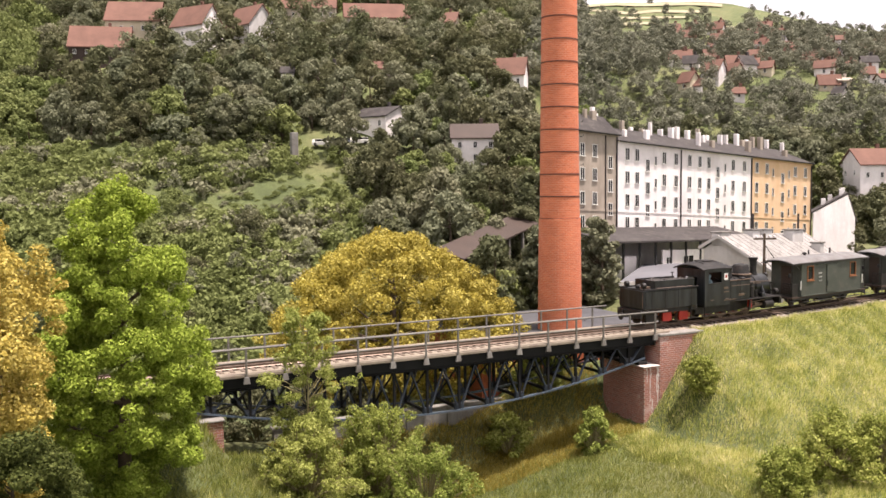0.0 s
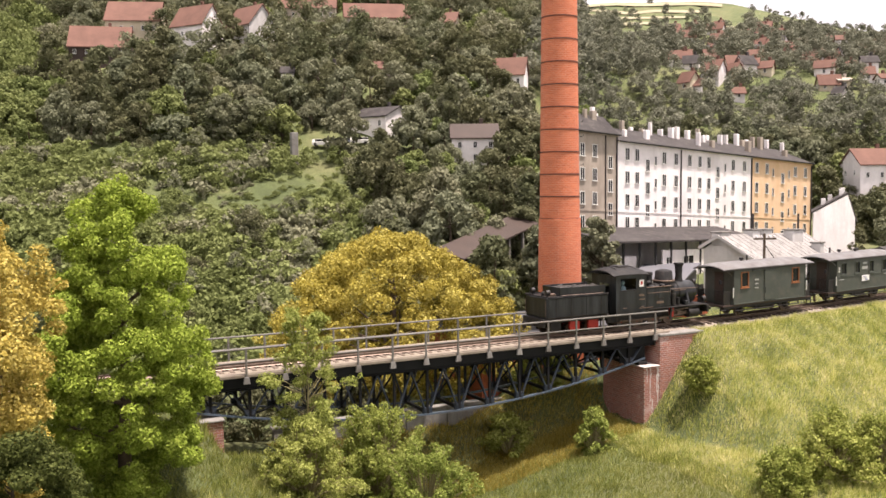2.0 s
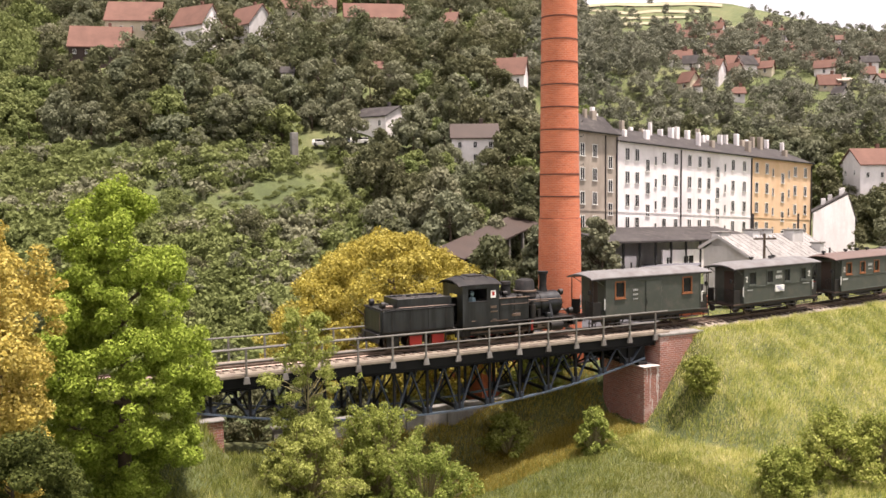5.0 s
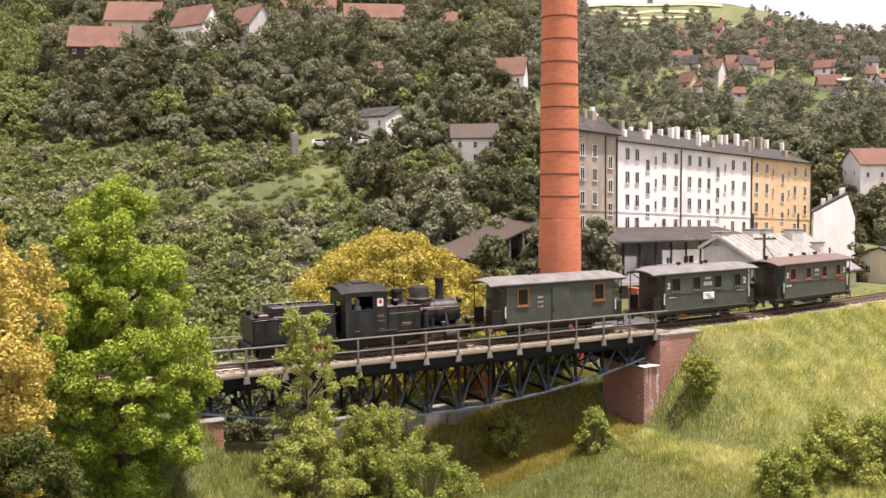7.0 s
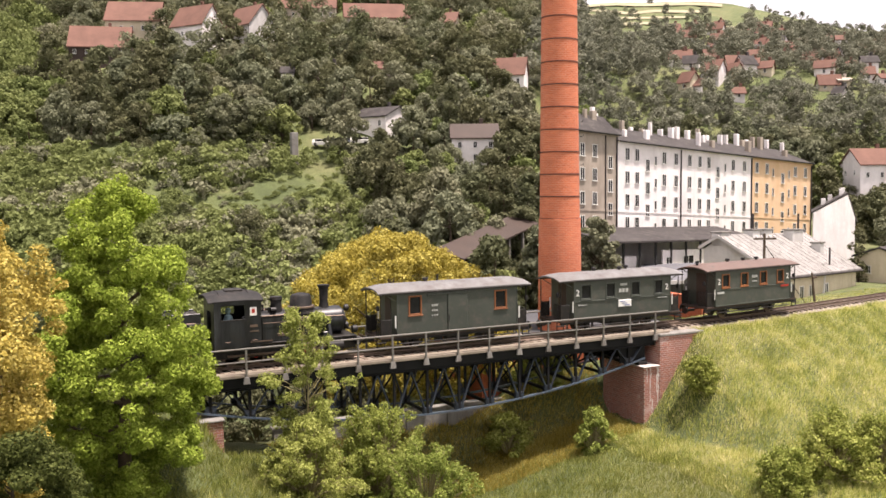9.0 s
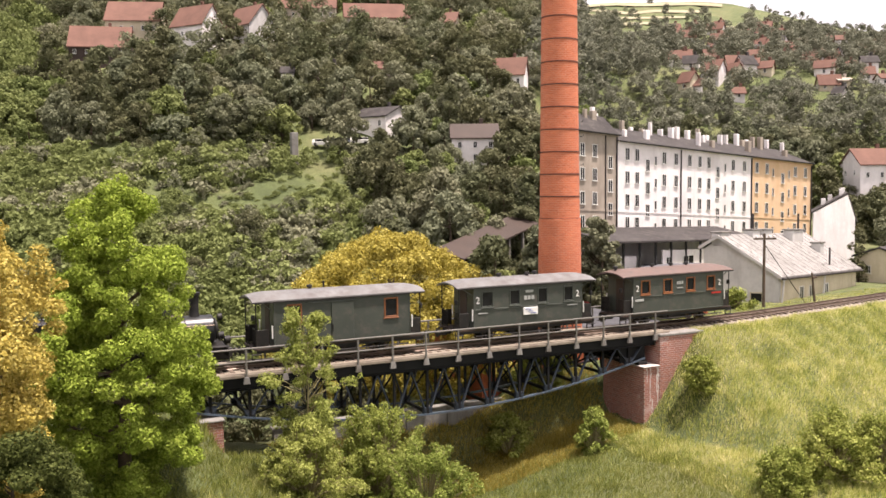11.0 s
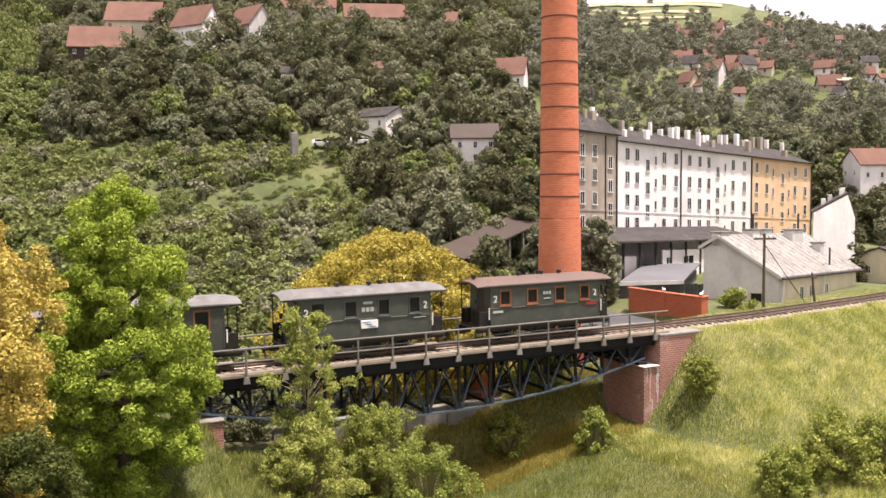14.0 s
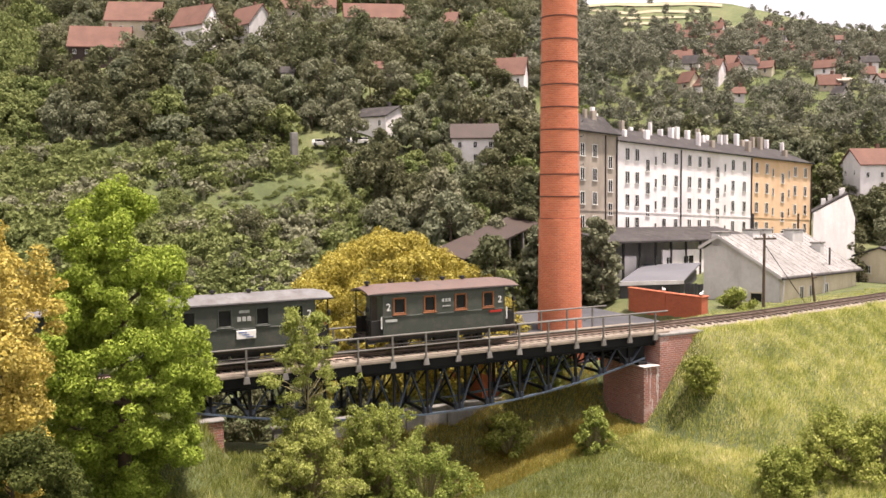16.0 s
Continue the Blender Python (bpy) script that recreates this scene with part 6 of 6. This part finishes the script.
def woods():
    """Hillside trees in a few forms; the nearer ones are single trees, the far ones one wood."""
    kinds = []
    for k, (mat, env, n) in enumerate((
            (LEAF_FAR, [(0.3, 1.6), (1.6, 2.5), (3.2, 2.4), (4.6, 1.5), (5.4, 0.4)], 2000),
            (LEAF_FAR, [(0.2, 2.0), (1.5, 2.9), (2.9, 2.3), (3.9, 0.9)], 2000),
            (LEAF_FAR2, [(0.2, 1.7), (1.3, 2.3), (2.4, 2.0), (3.4, 0.8)], 1900),
            (LEAF_FARGREY, [(0.3, 1.7), (1.8, 2.4), (3.5, 2.2), (4.8, 1.2), (5.5, 0.3)], 2000),
            (LEAF_FAR, [(0.3, 0.9), (2.0, 1.25), (4.2, 1.1), (6.0, 0.6), (7.0, 0.1)], 1500),
            (LEAF_FARGREY, [(0.2, 2.1), (1.4, 2.7), (2.6, 2.0), (3.4, 0.8)], 1900))):
        rng, nr = random.Random(40 + k), np.random.default_rng(40 + k)
        zs, rs = [e[0] for e in env], [e[1] for e in env]
        cl = []
        for j in range(46):
            z = rng.uniform(zs[0], zs[-1])
            rm = float(np.interp(z, zs, rs))
            a, q = rng.uniform(0, 2 * math.pi), rng.uniform(0.3, 1) ** 0.6
            cl.append((math.cos(a) * q * rm, math.sin(a) * q * rm, z, rng.uniform(0.35, 0.8)))
        verts = flakes(nr, clump_points(nr, cl, n * 3 // 2), 0.2)
        crown = quads_mesh("crown", verts, mat)
        trunk = limb_tree(M(), (0, 0, -0.8), (0, 0, zs[-1] * 0.8), 0.18, rng, 1.5, 5).mesh("trunk", BARK)
        kinds.append((crown, trunk, verts, mat))
    rng = random.Random(77)
    clear = [(16.0, 45.5, 6.5, 3.0), (12, 48, 6, 2.6), (30.7, 65.5, 3.6, 4.0), (24.5, 55.5, 5.5, 3.2), (24, 71.5, 5, 2.6), (20, 47.5, 4, 2.4)]
    homes = [(r[0], r[1], max(r[4], r[5]) * 0.5 + 0.6, 6.0 if r in LEFT_HOUSES or r in MID_HOUSES else 3.4 if r not in FAR_HOUSES else 2.0) for r in LEFT_HOUSES + MID_HOUSES + RIGHT_HOUSES + FAR_HOUSES]
    singles, far = 0, {}
    words = ["dark green broadleaf tree on the hillside", "wide dark green tree on the hillside", "fresh green bushy tree on the hillside", "grey-green tree on the hillside", "slim dark poplar on the hillside", "wide grey-green tree on the hillside"]
    away = 63.0
    while away < 250:
        step = (2.4 if away < 95 else 3.2) + max(0, away - 150) * 0.03
        lo, hi = -0.56 * away, 0.56 * away
        s = lo + rng.uniform(0, 3)
        while s < hi:
            x, y = plan(s + rng.uniform(-1.3, 1.3), away + rng.uniform(-1.4, 1.4))
            q = s / away
            s += rng.uniform(2.7, 4.2) * (0.62 if away < 97 and q < -0.06 - max(0, away - 84) * 0.004 else 1) * (1 + max(0, away - 150) * 0.008)
            z = ground_z(x, y) - 0.1
            if away > 175 and q < 0.0:
                continue
            if 24 < x < 80 and y < 38 and q > 0.12 and away < 108:
                continue
            if any(((x - c[0]) / c[2]) ** 2 + ((y - c[1]) / c[3]) ** 2 < 1 for c in clear):
                continue
            # keep houses open towards the valley
            if any(math.hypot(x - h[0] + t * AWAY[0], y - h[1] + t * AWAY[1]) < h[2] for h in homes for t in (0, 2.2, 4.4, 6.6, 8.8) if t < h[3]):
                continue
            if away > 168 and q > 0.1 and noise.noise(Vector((x * 0.05, y * 0.09, 2))) < (-0.55 if q > 0.34 else 0.0 if away < 190 else 0.32):
                continue
            low = away < 97 and q < -0.06 - max(0, away - 84) * 0.004
            k = 2 if low and rng.random() < 0.7 else rng.choice((0, 0, 1, 1, 3, 3, 5, 5, 4, 2))
            k = 2 if q < -0.43 and rng.random() < 0.8 else k
            sc = rng.uniform(0.75, 1.3) * (0.42 if low else 0.9) * (0.8 if q > 0.15 and away > 125 else 1) * (0.75 if away > 195 else 1) * (0.55 if away > 215 else 1)
            if not low and away < 122 and singles < 295:
                singles += 1
                t = thing("tree", (x, y, z), words[k], "tree", "trees on the hillside", rng.uniform(0, 360))
                t.scale = (sc, sc, sc * rng.uniform(0.85, 1.2))
                part("trunk", kinds[k][1], None, t)
                part("crown", kinds[k][0], None, t)
            else:
                a = rng.uniform(0, 2 * math.pi)
                v = kinds[k][2].reshape(-1, 4, 3)
                v = v[rng.randrange(2)::2].reshape(-1, 3) * np.array((1.0, 1.0, 1.0))
                r = np.array(((math.cos(a), math.sin(a), 0), (-math.sin(a), math.cos(a), 0), (0, 0, 1)))
                # Key 9 gathers the far right-hand trees that take the haze-paled leaves.
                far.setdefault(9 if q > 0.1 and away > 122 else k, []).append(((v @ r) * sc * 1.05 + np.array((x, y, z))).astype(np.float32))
        away += step
    for k, x, y, sc in ((3, 72, 21, 0.9), (0, 77, 27, 1.0), (4, 54.6, 11.5, 0.62), (0, 83, 24, 1.1), (1, 78, 28, 1.1), (2, 29.0, 18.5, 0.7), (0, 33, 20, 0.8), (4, 33.3, 70.1, 0.85), (1, 26.0, 62.5, 0.8), (2, 40.3, 54.3, 1.3), (0, 20.2, 88.8, 1.2)):
        side, aw = (x - OX) * SIDE[0] + (y - OY) * SIDE[1], (x - OX) * AWAY[0] + (y - OY) * AWAY[1]
        t = thing("tree", (x, y, ground_z(x, y)), words[k], "tree", "trees on the hillside", rng.uniform(0, 360))
        t.scale = (sc, sc, sc)
        part("trunk", kinds[k][1], None, t)
        part("crown", kinds[k][0], None, t)
    for k, lst in far.items():
        ob = new("far_woods", quads_mesh("far_woods", np.concatenate(lst), LEAF_HAZED if k == 9 else kinds[k][3]))
        tagged(ob, "distant mixed woods covering the upper hillside", "woods", "", "stuff")


woods()


def scrub():
    """Low bushes that cover the slope below the wood."""
    rng, nr = random.Random(61), np.random.default_rng(61)
    mounds = []
    for k in range(4):
        cl = [(rng.uniform(-0.8, 0.8), rng.uniform(-0.8, 0.8), rng.uniform(0.2, 1.1), rng.uniform(0.25, 0.5)) for j in range(14)]
        mounds.append(flakes(nr, clump_points(nr, cl, 260), 0.17))
    lists = ([], [])
    for k in range(1500):
        away = rng.uniform(61, 98)
        q = rng.uniform(-0.56, 0.03)
        if away > 84 and q > -0.06 - (away - 84) * 0.004:
            continue
        x, y = plan(q * away, away)
        patch = noise.noise(Vector((x * 0.12, y * 0.12, 5)))
        meadow = ((x - 14) / 8) ** 2 + ((y - 46.5) / 3.2) ** 2 < 1
        if not meadow and away > 82 and patch > 0.05 and q > -0.36:
            continue
        a, sc = rng.uniform(0, 6.28), rng.uniform(0.25, 0.5) if meadow else rng.uniform(0.7, 1.5)
        r = np.array(((math.cos(a), math.sin(a), 0), (-math.sin(a), math.cos(a), 0), (0, 0, 1)))
        lists[0 if rng.random() < 0.88 + patch else 1].append(((mounds[k % 4] @ r) * sc + np.array((x, y, ground_z(x, y) - 0.1))).astype(np.float32))
    for lst, mat in zip(lists, (LEAF_FAR2, LEAF_FARGREY)):
        tagged(new("hillside_scrub", quads_mesh("hillside_scrub", np.concatenate(lst), mat)), "low green scrub covering the lower hillside", "scrub", "", "stuff")


scrub()


# ---- grass ----
def grass_field(name, n, x0, x1, y0, y1, hmin, hmax, seed, keep, label, mat=GRASS):
    nr = np.random.default_rng(seed)
    pts = []
    tries = nr.uniform(size=(n, 2))
    for u, w in tries:
        x, y = x0 + (x1 - x0) * u, y0 + (y1 - y0) * w
        if keep(x, y):
            pts.append((x, y, ground_z(x, y) - 0.03))
    p = np.array(pts)
    n = len(p)
    a = nr.uniform(0, 2 * np.pi, n)
    h = nr.uniform(hmin, hmax, n) * np.array([0.75 + 0.9 * max(0.0, noise.noise(Vector((a * 0.8, b * 0.8, 9)))) for a, b, c in pts])
    wd = nr.uniform(0.010, 0.021, n)
    side = np.stack([np.cos(a) * wd, np.sin(a) * wd, np.zeros(n)], 1)
    lean = np.stack([nr.normal(0, 0.35, n) * h, nr.normal(0, 0.35, n) * h - 0.1 * h, h], 1)
    v = np.stack([p - side, p + side, p + lean], 1).reshape(-1, 3)
    ob = new(name, quads_mesh(name, v, mat, 3))
    tagged(ob, label, "grass", "", "stuff")


def on_bank(x, y):
    y -= bend(x)
    return not (abs(y) < (1.85 if x < 25.3 else 1.05) and (x > 21.2 or x < -0.9))


grass_field("bank_grass", 230000, 19, 46, -19, 2.0, 0.14, 0.42, 91, lambda x, y: on_bank(x, y) and y < bend(x), "dense yellow-green static grass on the embankment")
grass_field("valley_grass", 110000, -9, 20, -15, -1.0, 0.16, 0.45, 92, on_bank, "olive-green static grass on the valley floor", GRASS_OLIVE)
grass_field("amber_grass", 46000, 2, 21.5, -2.2, 3.0, 0.2, 0.5, 94, on_bank, "amber static grass beneath the bridge", GRASS_DRY)
grass_field("verge_grass", 40000, 25.4, 60, 1.0, 9.0, 0.06, 0.17, 93, lambda x, y: on_bank(x, y) and bend(x) < y < bend(x) + 4, "dry grass verge beside the track")


# ---- everything that moves ----
def way_at(t):
    """How far the train has run, in full-size metres; it slows a little."""
    return 3.14 * t - 0.008 * t * t - 0.36


def on_line(d):
    """The place on the track at the distance d along it."""
    if d <= 21.5:
        return Vector((d, 0, 0))
    x, run = 21.5, 21.5
    while run < d:
        step = min(0.1, d - run)
        x += step / math.sqrt(1 + bend_slope(x) ** 2)
        run += step
    return Vector((x, bend(x), 0))


def riding(d, length):
    """A vehicle whose leading end is at d, resting on two axles of the track."""
    p, q = on_line(d + length * 0.25), on_line(d + length * 0.75)
    v = (q - p).normalized()
    o = (p + q) / 2 - v * (length / 2)
    return pose(o.x * K, o.y * K, 0, 0, 0, math.degrees(math.atan2(v.y, v.x)))


def motions():
    times = [i * 0.5 for i in range(33)]
    for car, x0, ln in ((tender, 21.7, 3.9), (loco, 26.0, 6.7), (fig, 26.0, 6.7), (van, 33.67, 8.39), (second, 43.78, 8.25), (third, THIRD_X, THIRD_L)):
        walk(car, [(t, riding(x0 - way_at(t), ln)) for t in times])
    fine = [i * 0.15 for i in range(107)] + [16.0]
    for w, r in WHEELS:
        at = w.location.copy()
        walk(w, [(t, pose(at.x, at.y, at.z, 0, -math.degrees(way_at(t) / r), 0)) for t in fine])
    for rod, throw, h in RODS:
        rows = []
        for t in fine:
            a = way_at(t) / 0.38
            rows.append((t, pose(throw * math.cos(a) * K, 0, (h + throw * math.sin(a)) * K)))
        walk(rod, rows)


motions()
